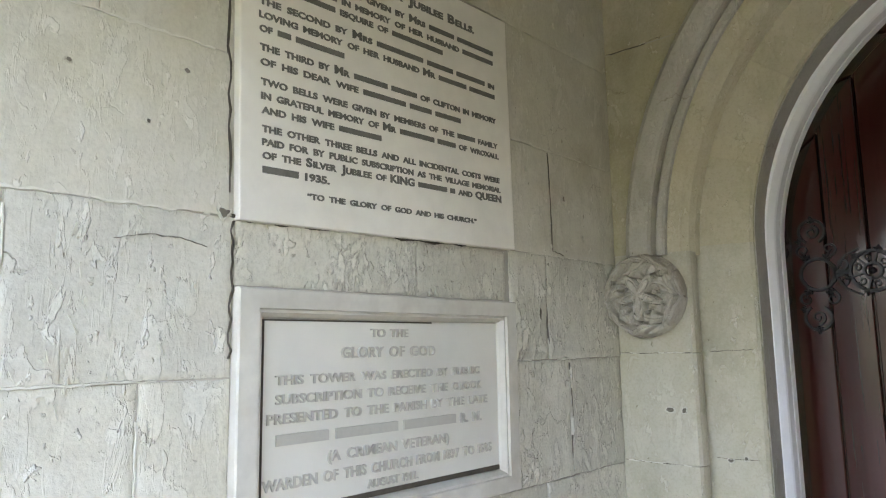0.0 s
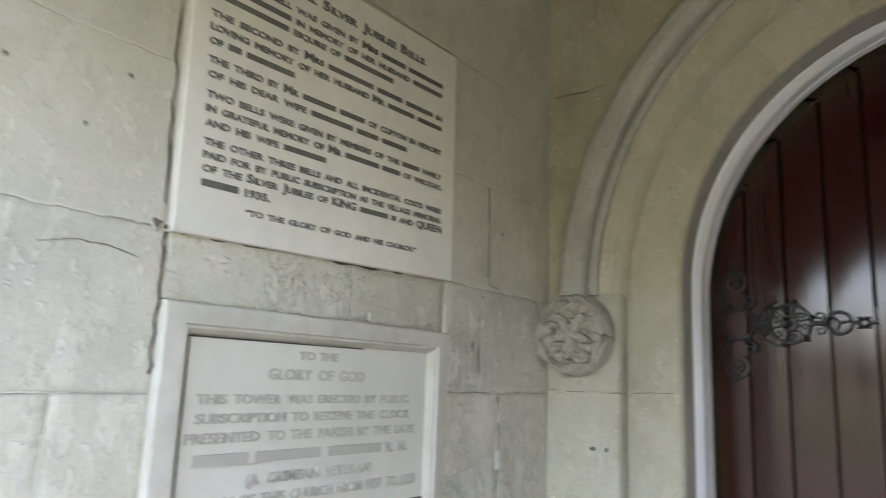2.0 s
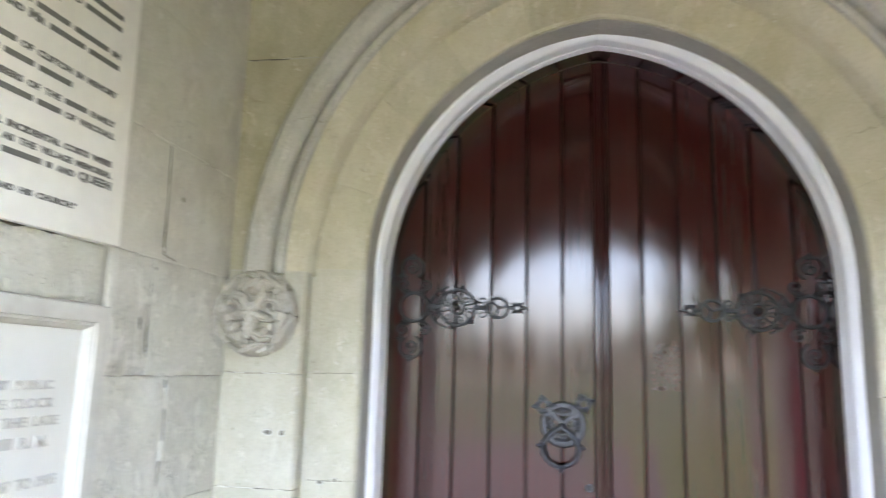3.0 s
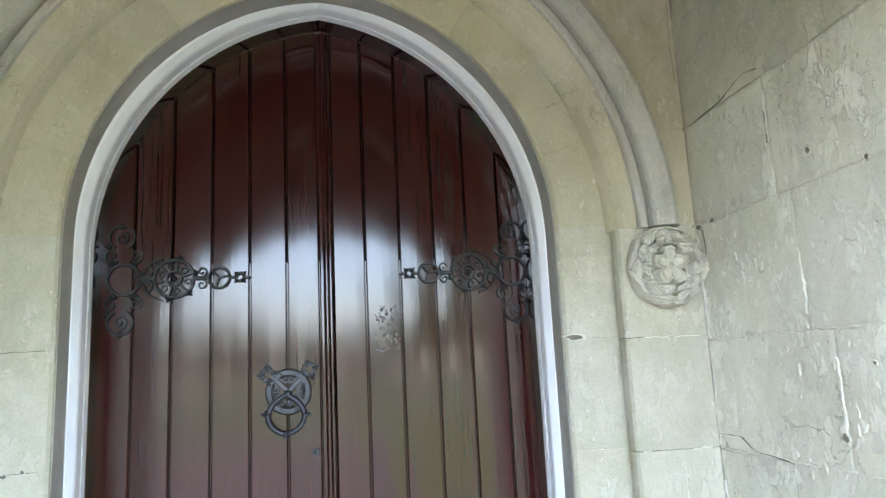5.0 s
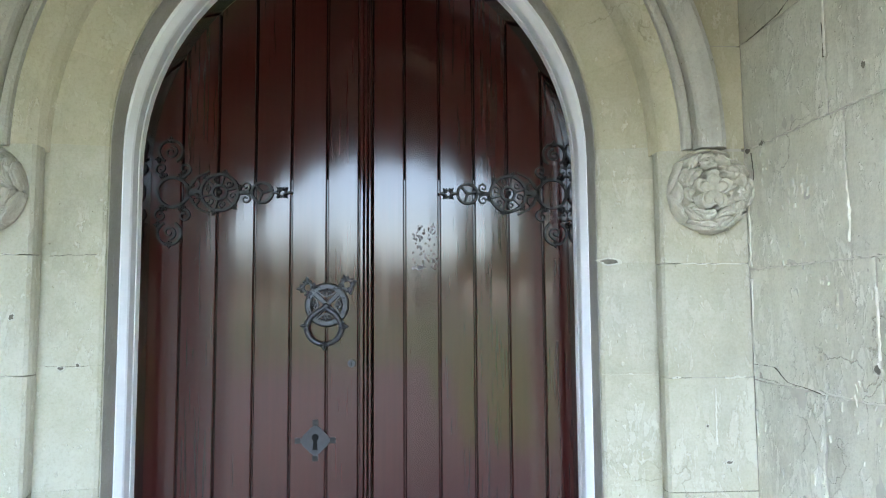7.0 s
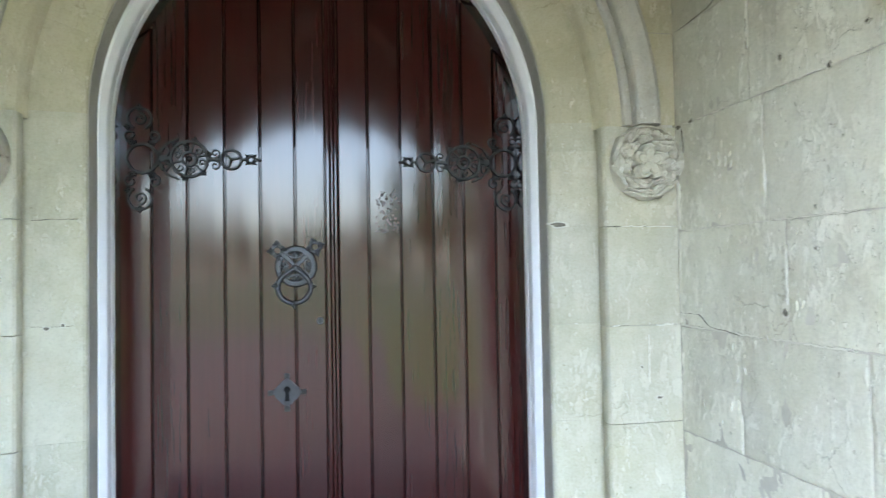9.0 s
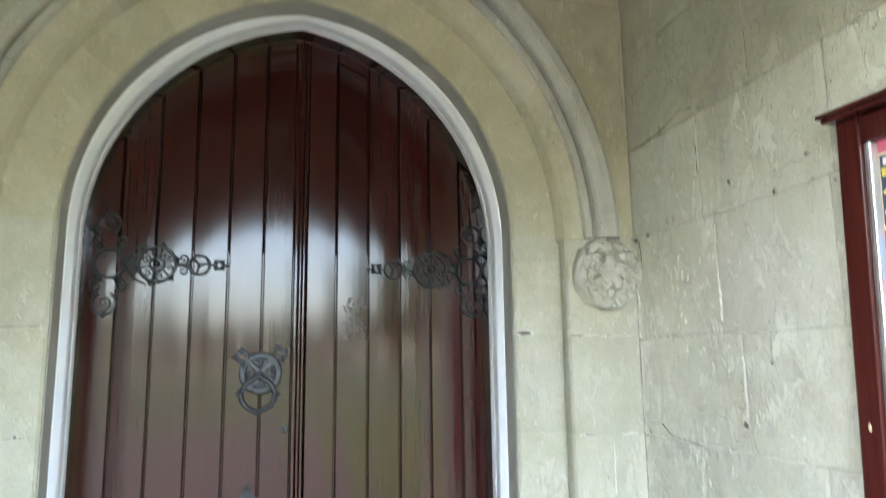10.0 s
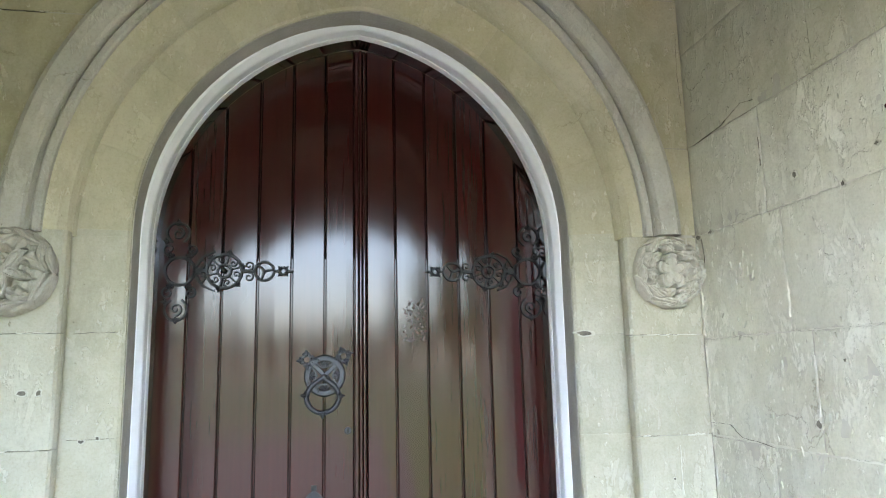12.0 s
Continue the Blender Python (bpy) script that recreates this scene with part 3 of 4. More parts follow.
def smear(parent, to_world, pts, width, seed, lift=0.0022, cover=0.8):
    """Pale pointing mortar left along a joint: a broken, uneven low ridge."""
    rnd = random.Random(seed)
    bm = bmesh.new()
    for (u0, v0), (u1, v1) in zip(pts, pts[1:]):
        d = math.hypot(u1 - u0, v1 - v0)
        nu, nv = -(v1 - v0) / d, (u1 - u0) / d
        run, n = [], max(4, int(d / 0.011))
        for k in range(n + 1):
            f = k / n
            thick = noise.noise(Vector((f * d * 16, seed * 3.7, 0.5))) * 0.5 + 0.5
            stop = thick < 1 - cover
            if not stop and k < n:
                w = width * (0.25 + 0.75 * thick) * rnd.uniform(0.6, 1.3)
                o = rnd.uniform(-0.3, 0.3) * width
                u, v = u0 + (u1 - u0) * f + nu * o, v0 + (v1 - v0) * f + nv * o
                h = lift * rnd.uniform(0.75, 1.25)
                run.append([to_world(u + nu * q * w, v + nv * q * w, e) for q, e in ((0.5, -0.002), (0.34, h), (-0.34, h), (-0.5, -0.002))])
            else:
                if len(run) > 1:
                    add_loft(bm, run, closed=True, caps=True)
                run = []
    part("pointing", bm, LIME, parent)


def flakes(parent, to_world, spots, seed, lift, label):
    """Curled edges of flaking limewash: many small upright slivers; spots are (u, v, reach u, reach v, count)."""
    rnd = random.Random(seed)
    bm = bmesh.new()
    for u, v, du, dv, count in spots:
        for _ in range(int(count * 0.5)):
            cu, cv = u + rnd.gauss(0, 0.5) * du, v + rnd.gauss(0, 0.5) * dv
            w, t = rnd.uniform(0.0009, 0.0028), rnd.uniform(0.004, 0.016)
            lean, n = rnd.uniform(-0.6, 0.35), 7
            ring = []
            for k in range(n):
                a = k * math.tau / n
                x, z = w * math.cos(a) * rnd.uniform(0.5, 1.4), t * math.sin(a) * rnd.uniform(0.6, 1.2)
                ring.append((cu + x + z * math.sin(lean), cv + z * math.cos(lean)))
            h = lift * rnd.uniform(0.85, 1.35)
            add_loft(bm, [[to_world(a, b, -0.001) for a, b in ring], [to_world(cu + 0.8 * (a - cu), cv + 0.8 * (b - cv), h) for a, b in ring]], closed=True)
            bm.faces.new([bm.verts.new(to_world(cu + 0.8 * (a - cu), cv + 0.8 * (b - cv), h)) for a, b in ring])
    tagged(part("limewash_flakes", bm, FLAKE, parent), label, kind="stuff")


for k, (pts, w) in enumerate((([(-0.10, 1.475), (-0.52, 1.475), (-0.80, 1.475)], 0.006), ([(-0.08, 1.184), (-0.34, 1.182), (-0.80, 1.18)], 0.008),
        ([(-0.555, 1.20), (-0.555, 1.47)], 0.008), ([(-0.482, 1.50), (-0.482, 1.78)], 0.009), ([(-0.43, 1.83), (-0.43, 2.08)], 0.006),
        ([(-0.10, 1.80), (-0.44, 1.80)], 0.006), ([(-0.50, 1.80), (-0.85, 1.80)], 0.007), ([(-0.062, 1.0), (-0.062, 1.46)], 0.010), ([(-0.062, 1.48), (-0.062, 1.79)], 0.014), ([(-0.66, 2.12), (-0.66, 2.40)], 0.005))):
    smear(wall_right, on_right, pts, w, 60 + k, 0.0030, 0.62)
for k, (to, pts, w) in enumerate(((on_front, [(0.84, 1.491), (1.05, 1.491)], 0.005), (on_front, [(0.84, 1.187), (1.05, 1.187)], 0.009), (on_front, [(-1.04, 1.213), (-0.84, 1.213)], 0.006),
        (on_front, [(-1.04, 1.521), (-0.84, 1.521)], 0.004), (on_inner, [(0.69, 1.19), (0.81, 1.19)], 0.006), (on_front, [(0.955, 0.92), (0.955, 1.17)], 0.006), (on_front, [(-1.04, 2.456), (-0.90, 2.456)], 0.004))):
    smear(wall_door, to, pts, w, 80 + k, 0.0016, 0.62)
for k, (pts, w) in enumerate((([(-0.56, 1.512), (-0.08, 1.512)], 0.006), ([(-0.56, 1.786), (-0.08, 1.786)], 0.005), ([(-0.56, 2.076), (-0.08, 2.076)], 0.005), ([(-0.328, 1.22), (-0.328, 1.50)], 0.005))):
    smear(wall_left, on_left, pts, w, 100 + k, 0.0070 if pts[0][1] < 1.7 else 0.0026, 0.55)
flakes(wall_right, on_right, ((-0.30, 1.62, 0.10, 0.16, 26), (-0.36, 1.36, 0.12, 0.16, 34), (-0.45, 1.12, 0.16, 0.16, 40), (-0.62, 1.32, 0.10, 0.18, 36), (-0.20, 1.55, 0.14, 0.22, 22), (-0.72, 1.68, 0.16, 0.20, 34),
        (-0.13, 1.75, 0.06, 0.07, 14), (-0.30, 1.02, 0.2, 0.12, 34), (-0.50, 2.0, 0.4, 0.3, 20), (-1.0, 1.0, 0.4, 0.2, 30), (-0.8, 2.3, 0.4, 0.2, 12)), 7, 0.0029, "pale curled flakes of limewash on the side wall")
flakes(wall_left, on_left, ((-1.55, 1.62, 0.16, 0.22, 46), (-1.65, 1.35, 0.14, 0.2, 40), (-1.52, 2.0, 0.2, 0.3, 30), (-0.35, 1.92, 0.2, 0.16, 24), (-0.95, 1.72, 0.5, 0.05, 20), (-0.35, 2.3, 0.25, 0.2, 14)), 9, 0.0024, "pale curled flakes of limewash beside the tablets")
for k, (pts, w) in enumerate((([(-1.78, 1.502), (-1.36, 1.502)], 0.007), ([(-1.78, 1.772), (-1.38, 1.772)], 0.008), ([(-1.78, 2.06), (-1.38, 2.06)], 0.006), ([(-1.497, 1.23), (-1.497, 1.49)], 0.006), ([(-1.69, 1.52), (-1.69, 1.76)], 0.006))):
    smear(wall_left, on_left, pts, w, 120 + k, 0.0022, 0.6)
flakes(wall_door, on_front, ((0.95, 1.34, 0.14, 0.20, 14), (0.95, 1.05, 0.14, 0.16, 20), (-0.95, 1.32, 0.14, 0.2, 16), (-0.95, 1.05, 0.12, 0.2, 14), (0.94, 1.62, 0.14, 0.10, 10)), 8, 0.0018, "pale flakes of limewash on the jamb stones")


# ---- carved roundels ----
def roundel(name, cx, cz, radius, petals, turn, seed, thick, pointed, material, label):
    """A boss carved with an open flower inside a wreath of curling leaves, deeply undercut between them."""
    rings, count = 96, 280
    rnd = random.Random(seed)
    leaves = []
    for n, rad, long, wide in (((5, 0.60, 0.30, 0.15), (7, 0.82, 0.34, 0.095), (6, 0.93, 0.42, 0.055)) if pointed else ((7, 0.63, 0.22, 0.125), (11, 0.80, 0.27, 0.085), (9, 0.93, 0.34, 0.055))):
        for k in range(n):
            leaves.append(((k + 0.5) * math.tau / n + turn + rnd.uniform(-0.2, 0.2), rad + rnd.uniform(-0.05, 0.03), rnd.uniform(-0.9, 0.9) * (0.5 if rad > 0.7 else 1.0), long * rnd.uniform(0.8, 1.25), wide * rnd.uniform(0.8, 1.3), rnd.uniform(-0.007, 0.005), rnd.uniform(0.2, 0.7) * rnd.choice((-1, 1))))
    drills = [(turn + (k + 0.5) * math.tau / petals + rnd.uniform(-0.12, 0.12), rnd.uniform(0.38, 0.48), rnd.uniform(0.05, 0.085)) for k in range(petals)]

    def lobe(a):
        c = abs(math.cos(0.5 * petals * (a - turn)))
        return (0.20 + 0.34 * c ** 2.6 if pointed else 0.27 + 0.19 * c ** 0.7) + 0.035 * math.sin(2 * a + seed) + 0.02 * math.sin(3 * a)

    def height(r, a):
        x, y = r * math.cos(a), r * math.sin(a)
        h = 0.042 - 0.022 * max(0.0, (r - 0.90) / 0.10) ** 2
        edge = r - lobe(a)
        if edge < 0:
            h += 0.003 - 0.006 * math.exp(-(r / 0.07) ** 2) * (0 if pointed else 1) + 0.004 * math.cos(petals * (a - turn)) * r - 0.004 * math.exp(-((edge + 0.10) / 0.03) ** 2)
        else:
            first, second, lift, rib, along = 9.0, 9.0, 0.0, 0.0, 0.0
            for la, lr, tilt, long, wide, up, bend in leaves:
                lx, ly = x - lr * math.cos(la), y - lr * math.sin(la)
                ca, sa = math.cos(la + 1.57 + tilt), math.sin(la + 1.57 + tilt)
                p, q = (lx * ca + ly * sa) / long, (-lx * sa + ly * ca) / wide
                q += bend * p * p
                q *= 1 + 0.9 * abs(p) if pointed else 1.0
                d = p * p + q * q
                if d < first:
                    first, second, lift, rib, along = d, first, up, q, p
                elif d < second:
                    second = d
            h += lift + 0.007 * max(0.0, 1 - first) ** 0.5 - 0.005 * math.exp(-(rib * 7) ** 2) + 0.002 * math.sin(along * 9)
            h -= 0.030 * math.exp(-((second - first) / 0.13) ** 2)
            h -= 0.034 * math.exp(-((edge - 0.018) / 0.020) ** 2)
            if first > 1.2:
                h -= 0.022 * min(1.0, (first - 1.2) * 3)
        for da, dr, size in drills:
            dd = math.hypot(x - dr * math.cos(da), y - dr * math.sin(da))
            h -= 0.036 * math.exp(-(dd / size) ** 4)
        return max(0.001, h + 0.0016 * noise.noise(Vector((x * 9 + seed, y * 9, 0))))
    grid = []
    for i in range(rings + 1):
        r = max(0.001, i / rings)
        row = []
        for k in range(count):
            a = k * math.tau / count
            wob = 1 + 0.016 * noise.noise(Vector((math.cos(a) * 2, math.sin(a) * 2, seed))) * r
            row.append((cx + radius * r * wob * math.cos(a), -0.058 - thick * (1 - 0.35 * r ** 5) - height(r, a), cz + radius * r * wob * math.sin(a)))
        grid.append(row)
    grid.append([(cx + 0.93 * (x - cx), -0.045, cz + 0.93 * (z - cz)) for x, _, z in grid[-1]])
    ob = tagged(new(name), label, "stone boss", "roundels at the arch feet")
    for piece, want in (("flower", True), ("wreath", False)):
        bm = bmesh.new()
        made = {}

        def vert(i, k):
            k %= count
            if (i, k) not in made:
                made[(i, k)] = bm.verts.new(grid[i][k])
            return made[(i, k)]
        for i in range(len(grid) - 1):
            for k in range(count):
                if ((i + 0.5) / rings < lobe((k + 0.5) * math.tau / count) + 0.015) == want:
                    bm.faces.new((vert(i, k), vert(i, k + 1), vert(i + 1, k + 1), vert(i + 1, k)))
        part(piece, bm, material, ob, smooth=True)
    return ob


roundel("carved_roundel", -0.948, 1.685, 0.122, 5, 0.9, 5, 0.026, True, DARK_CARVED, "round limestone boss carved with leaves and a bird-like form")
roundel("carved_roundel", 0.950, 1.685, 0.116, 5, 0.3, 11, 0.004, False, CARVED_STONE, "round limestone boss carved with an open rose in leaves")


# ---- door ----
def leaf_top(x):
    """The height of the arch over x, inside the frame."""
    h, c = HALF - 0.004, SPREAD
    r = h + c
    return SPRING + math.sqrt(max(0.0, r * r - (abs(x) + c) ** 2))


def board(x0, x1, y, depth, low=0.015, yaw=0.0, lean=0.0):
    """A vertical board with rounded arrises, its head cut to the arch."""
    bm = bmesh.new()
    w = x1 - x0
    xs = [x0 + 0.0015, x0 + 0.0028, x0 + 0.0058, x0 + 0.3 * w, x0 + 0.5 * w, x0 + 0.7 * w, x1 - 0.0058, x1 - 0.0028, x1 - 0.0015]
    off = [0.008, 0.0035, 0.0006, 0.0, -0.0002, 0.0, 0.0006, 0.0035, 0.008]
    def set_out(x, o, z):
        return (x, y + o + yaw * (x - x0 - 0.5 * w) + lean * (z - 1.4), z)
    rows = [[set_out(x, o, low) for x, o in zip(xs, off)]]
    rows += [[set_out(x, o, z) for x, o in zip(xs, off)] for z in (0.8, 1.2, 1.5)]
    rows += [[set_out(x, o, leaf_top(x)) for x, o in zip(xs, off)]]
    back = [[(x, y + depth, z) for x, _, z in r] for r in rows]
    add_loft(bm, [a + b[::-1] for a, b in zip(rows, back)], closed=True, caps=True)
    return bm


DOOR_Y = 0.335
door_left = tagged(new("door_1"), "closed dark red varnished boarded leaf with ring handle", "door", "double church door", "structure")
door_right = tagged(new("door_2"), "closed dark red varnished boarded leaf with a scraped patch", "door", "double church door", "structure")
EDGES_L = [-0.673, -0.568, -0.457, -0.340, -0.226, -0.113, -0.012]
EDGES_R = [0.030, 0.133, 0.244, 0.357, 0.467, 0.580, 0.673]
for leaf, edges in ((door_left, EDGES_L), (door_right, EDGES_R)):
    for a, b in zip(edges, edges[1:]):
        part("board", board(a, b, DOOR_Y + random.uniform(-0.0005, 0.0005), 0.04, 0.015, random.uniform(-0.009, 0.009), random.uniform(-0.0025, 0.0025)), DOOR_WOOD, leaf)
    bm = box((edges[0] + 0.002, DOOR_Y + 0.012, 0.02), (edges[-1], DOOR_Y + 0.05, SPRING))
    part("ledge", bm, DOOR_WOOD, leaf)
# astragal: a moulded cover strip with two beads
for x0, x1, y in ((-0.012, 0.004, DOOR_Y - 0.006), (0.004, 0.016, DOOR_Y - 0.014), (0.016, 0.029, DOOR_Y - 0.005)):
    bm = box((x0 + 0.001, y, 0.015), (x1 - 0.001, DOOR_Y + 0.03, leaf_top(0.02) - 0.004), 0.004, 3)
    part("astragal", bm, DOOR_WOOD, door_left, smooth=True)

door_frame = tagged(new("door_frame"), "white painted timber lining round the arched door", "door frame", kind="structure")
part("lining", ring_mesh([(0.684, 0.138), (0.673, 0.140), (0.659, 0.160), (0.656, 0.168), (0.656, 0.205), (0.661, 0.207), (0.661, 0.213), (0.656, 0.215), (0.655, 0.242), (0.684, 0.244)], SPREAD, SPRING + 0.011, 0.0), WHITE_PAINT, door_frame)
part("stop_bead", ring_mesh([(0.690, 0.246), (0.662, 0.247), (0.662, 0.331), (0.690, 0.331)], SPREAD, SPRING + 0.011, 0.0), DOOR_WOOD, door_frame, "dark varnished stop behind the lining")


# ---- ironwork ----
def add_strip(bm, pts, width, y0, y1):
    """A flat bar along points in x, z; width may taper (a pair)."""
    w0, w1 = width if isinstance(width, tuple) else (width, width)
    rings = []
    n = len(pts)
    for i, (x, z) in enumerate(pts):
        ax, az = pts[max(0, i - 1)]
        bx, bz = pts[min(n - 1, i + 1)]
        d = math.hypot(bx - ax, bz - az) or 1.0
        nx, nz = -(bz - az) / d, (bx - ax) / d
        w = 0.5 * (w0 + (w1 - w0) * i / (n - 1))
        rings.append([(x + nx * w, y1, z + nz * w), (x + nx * w * 0.7, y0, z + nz * w * 0.7), (x - nx * w * 0.7, y0, z - nz * w * 0.7), (x - nx * w, y1, z - nz * w)])
    return add_loft(bm, rings, closed=True, caps=True)


def add_ring(bm, x, z, r, width, y0, y1, start=0.0, sweep=math.tau, squash=1.0, n=22):
    pts = [(x + r * math.cos(start + sweep * i / n), z + squash * r * math.sin(start + sweep * i / n)) for i in range(n + 1)]
    return add_strip(bm, pts, width, y0, y1)


def add_scroll(bm, x, z, r, turns, start, hand, y0, y1, w=0.010):
    n = 30
    pts = []
    for i in range(n + 1):
        f = i / n
        a = start + hand * f * turns * math.tau
        pts.append((x + r * (1 - 0.78 * f) * math.cos(a), z + r * (1 - 0.78 * f) * math.sin(a)))
    return add_strip(bm, pts, (w, w * 0.6), y0, y1)


def add_fleuron(bm, x, z, size, angle, y0, y1):
    """Three pointed petals and a bud."""
    for da, s in ((-0.95, 0.75), (0.0, 1.0), (0.95, 0.75)):
        a = angle + da
        y0 -= 0.0004
        pts = [(x + size * s * f * math.cos(a), z + size * s * f * math.sin(a)) for f in (0.0, 0.3, 0.6, 0.85, 1.0)]
        ws = (0.25, 0.62, 0.7, 0.4, 0.05)
        rings = []
        for (px, pz), w in zip(pts, ws):
            h = 0.5 * w * size * 0.8
            rings.append([(px - q * h * math.sin(a), y, pz + q * h * math.cos(a)) for q, y in ((1, y1), (0.75, y0), (0.1, y0 + 0.25 * (y1 - y0)), (-0.1, y0 + 0.25 * (y1 - y0)), (-0.75, y0), (-1, y1))])
        add_loft(bm, rings, closed=True, caps=True)
    bmesh.ops.create_uvsphere(bm, u_segments=8, v_segments=5, radius=size * 0.2, matrix=Matrix.Translation((x, y0, z)))
    return bm


def add_cross(bm, x, z, size, turn, y0, y1):
    """A cross of four trefoil leaves round an open middle."""
    for k in range(4):
        a = turn + k * math.pi / 2
        px, pz = x + 0.36 * size * math.cos(a), z + 0.36 * size * math.sin(a)
        add_fleuron(bm, px, pz, size * 0.62, a, y0 - 0.0005 * k, y1)
    return add_ring(bm, x, z, size * 0.42, size * 0.24, y0 - 0.001, y1, n=12)


def strap_hinge(side, xe, tip, z, label):
    """An ornamental strap hinge: an edge plate of three open rings with leaves, then a large and a small pierced roundel, a cross and a pointed tip."""
    y0, y1 = DOOR_Y - 0.009, DOOR_Y + 0.001
    hinge = tagged(new("strap_hinge"), label, "door hinge", "hinges of the church door")
    s = -side
    bm = bmesh.new()
    c = tip - s * 0.376
    add_ring(bm, c, z, 0.047, 0.011, y0, y1)
    for v in (-1, 1):
        add_ring(bm, c - s * 0.008, z + v * 0.130, 0.036, 0.009, y0, y1, -1.57 * v + 0.5, math.tau - 1.0)
        add_scroll(bm, c - s * 0.008, z + v * 0.128, 0.021, 1.3, 1.57 * v, -s * v, y0, y1, 0.008)
        for dx in (-1, 1):
            add_scroll(bm, c + dx * 0.036, z + v * 0.074, 0.020, 1.2, -1.57 * v, dx * v, y0, y1, 0.008)
            add_fleuron(bm, c + dx * 0.026, z + v * 0.046, 0.020, v * 1.57 + dx * v * -0.5, y0, y1)
        add_fleuron(bm, c - s * 0.008, z + v * 0.158, 0.020, v * 1.57, y0, y1)
        add_fleuron(bm, c - s * 0.040, z + v * 0.103, 0.017, 1.57 + s * 1.57, y0, y1)
    part("scroll_plate", bm, IRON, hinge)
    bm = bmesh.new()
    add_strip(bm, [(c + s * 0.044, z), (tip - s * 0.290, z + 0.002)], 0.016, y0, y1)
    for v in (-1, 1):
        add_scroll(bm, tip - s * 0.310, z + v * 0.026, 0.022, 1.25, 3.14 if s > 0 else 0.0, s * v, y0, y1, 0.008)
        add_strip(bm, [(tip - s * 0.330, z + v * 0.006), (tip - s * 0.300, z + v * 0.050), (tip - s * 0.262, z + v * 0.068)], (0.010, 0.006), y0, y1)
    part("strap", bm, IRON, hinge)
    bm = bmesh.new()
    add_strip(bm, [(tip - s * 0.172, z), (tip - s * 0.131, z)], (0.015, 0.012), y0, y1)
    for v in (-1, 1):
        add_scroll(bm, tip - s * 0.150, z + v * 0.020, 0.016, 1.2, -1.57 * v, s * v, y0, y1, 0.007)
    part("strap", bm, IRON, hinge)
    part("strap", add_strip(bmesh.new(), [(tip - s * 0.068, z), (tip - s * 0.048, z)], 0.010, y0, y1), IRON, hinge)
    bm = bmesh.new()
    cx = tip - s * 0.231
    add_ring(bm, cx, z, 0.058, 0.011, y0 - 0.001, y1)
    add_ring(bm, cx, z, 0.022, 0.009, y0 - 0.002, y1)
    for k in range(6):
        a = k * math.tau / 6 + 0.26
        add_strip(bm, [(cx + 0.022 * math.cos(a), z + 0.022 * math.sin(a)), (cx + 0.056 * math.cos(a), z + 0.056 * math.sin(a))], 0.006, y0, y1)
        add_scroll(bm, cx + 0.040 * math.cos(a + 0.5), z + 0.040 * math.sin(a + 0.5), 0.012, 1.1, a, 1 if k % 2 else -1, y0, y1, 0.006)
        add_fleuron(bm, cx + 0.060 * math.cos(a), z + 0.060 * math.sin(a), 0.016, a, y0, y1)
    bmesh.ops.create_uvsphere(bm, u_segments=10, v_segments=6, radius=0.010, matrix=Matrix.Translation((cx, y0, z)))
    part("pierced_roundel", bm, IRON, hinge)
    bm = bmesh.new()
    cx = tip - s * 0.099
    add_ring(bm, cx, z, 0.032, 0.010, y0 - 0.001, y1)
    for k in range(3):
        a = k * math.tau / 3 + 0.2
        add_strip(bm, [(cx, z), (cx + 0.030 * math.cos(a), z + 0.030 * math.sin(a))], (0.010, 0.007), y0 - 0.0004 * k, y1)
    part("pierced_roundel", bm, IRON, hinge)
    bm = bmesh.new()
    add_cross(bm, tip - s * 0.036, z, 0.025, 0.785, y0, y1)
    add_strip(bm, [(tip - s * 0.020, z), (tip - s * 0.010, z), (tip, z)], (0.014, 0.001), y0, y1)
    part("fleuron", bm, IRON, hinge)
    return hinge


strap_hinge(-1, -0.668, -0.219, 1.745, "black wrought-iron strap hinge with pierced scrollwork on the red door")
strap_hinge(1, 0.668, 0.237, 1.743, "black wrought-iron strap hinge with pierced scrollwork on the red door")

handle = tagged(new("ring_handle"), "grey wrought-iron ring handle on a pierced round plate", "door handle")
KX, KZ, Y0, Y1 = -0.112, 1.388, DOOR_Y - 0.008, DOOR_Y + 0.001
bm = bmesh.new()
add_ring(bm, KX, KZ, 0.058, 0.017, Y0, Y1, n=32)
for k in range(4):
    a = math.pi / 4 + k * math.pi / 2
    add_strip(bm, [(KX + 0.004 * math.cos(a), KZ + 0.004 * math.sin(a)), (KX + 0.066 * math.cos(a), KZ + 0.066 * math.sin(a))], 0.016, Y0 + 0.0012 + 0.0006 * (k % 2), Y1)
    b = k * math.pi / 2
    add_fleuron(bm, KX + 0.046 * math.cos(b), KZ + 0.046 * math.sin(b), 0.024, b + math.pi, Y0 + 0.002, Y1)
    add_ring(bm, KX + 0.062 * math.cos(b), KZ + 0.062 * math.sin(b), 0.034, 0.006, Y0 + 0.001, Y1, b + 2.1, 2.08, n=10)
part("plate", bm, WORN_IRON, handle)
# Added black ring: draws the shadow gaps round the plate as dark metal.
bm = bmesh.new()
add_ring(bm, KX, KZ, 0.058, 0.025, Y1 - 0.005, Y1, n=32)
part("back_plate", bm, IRON, handle, "black ring standing for the shade round the plate")
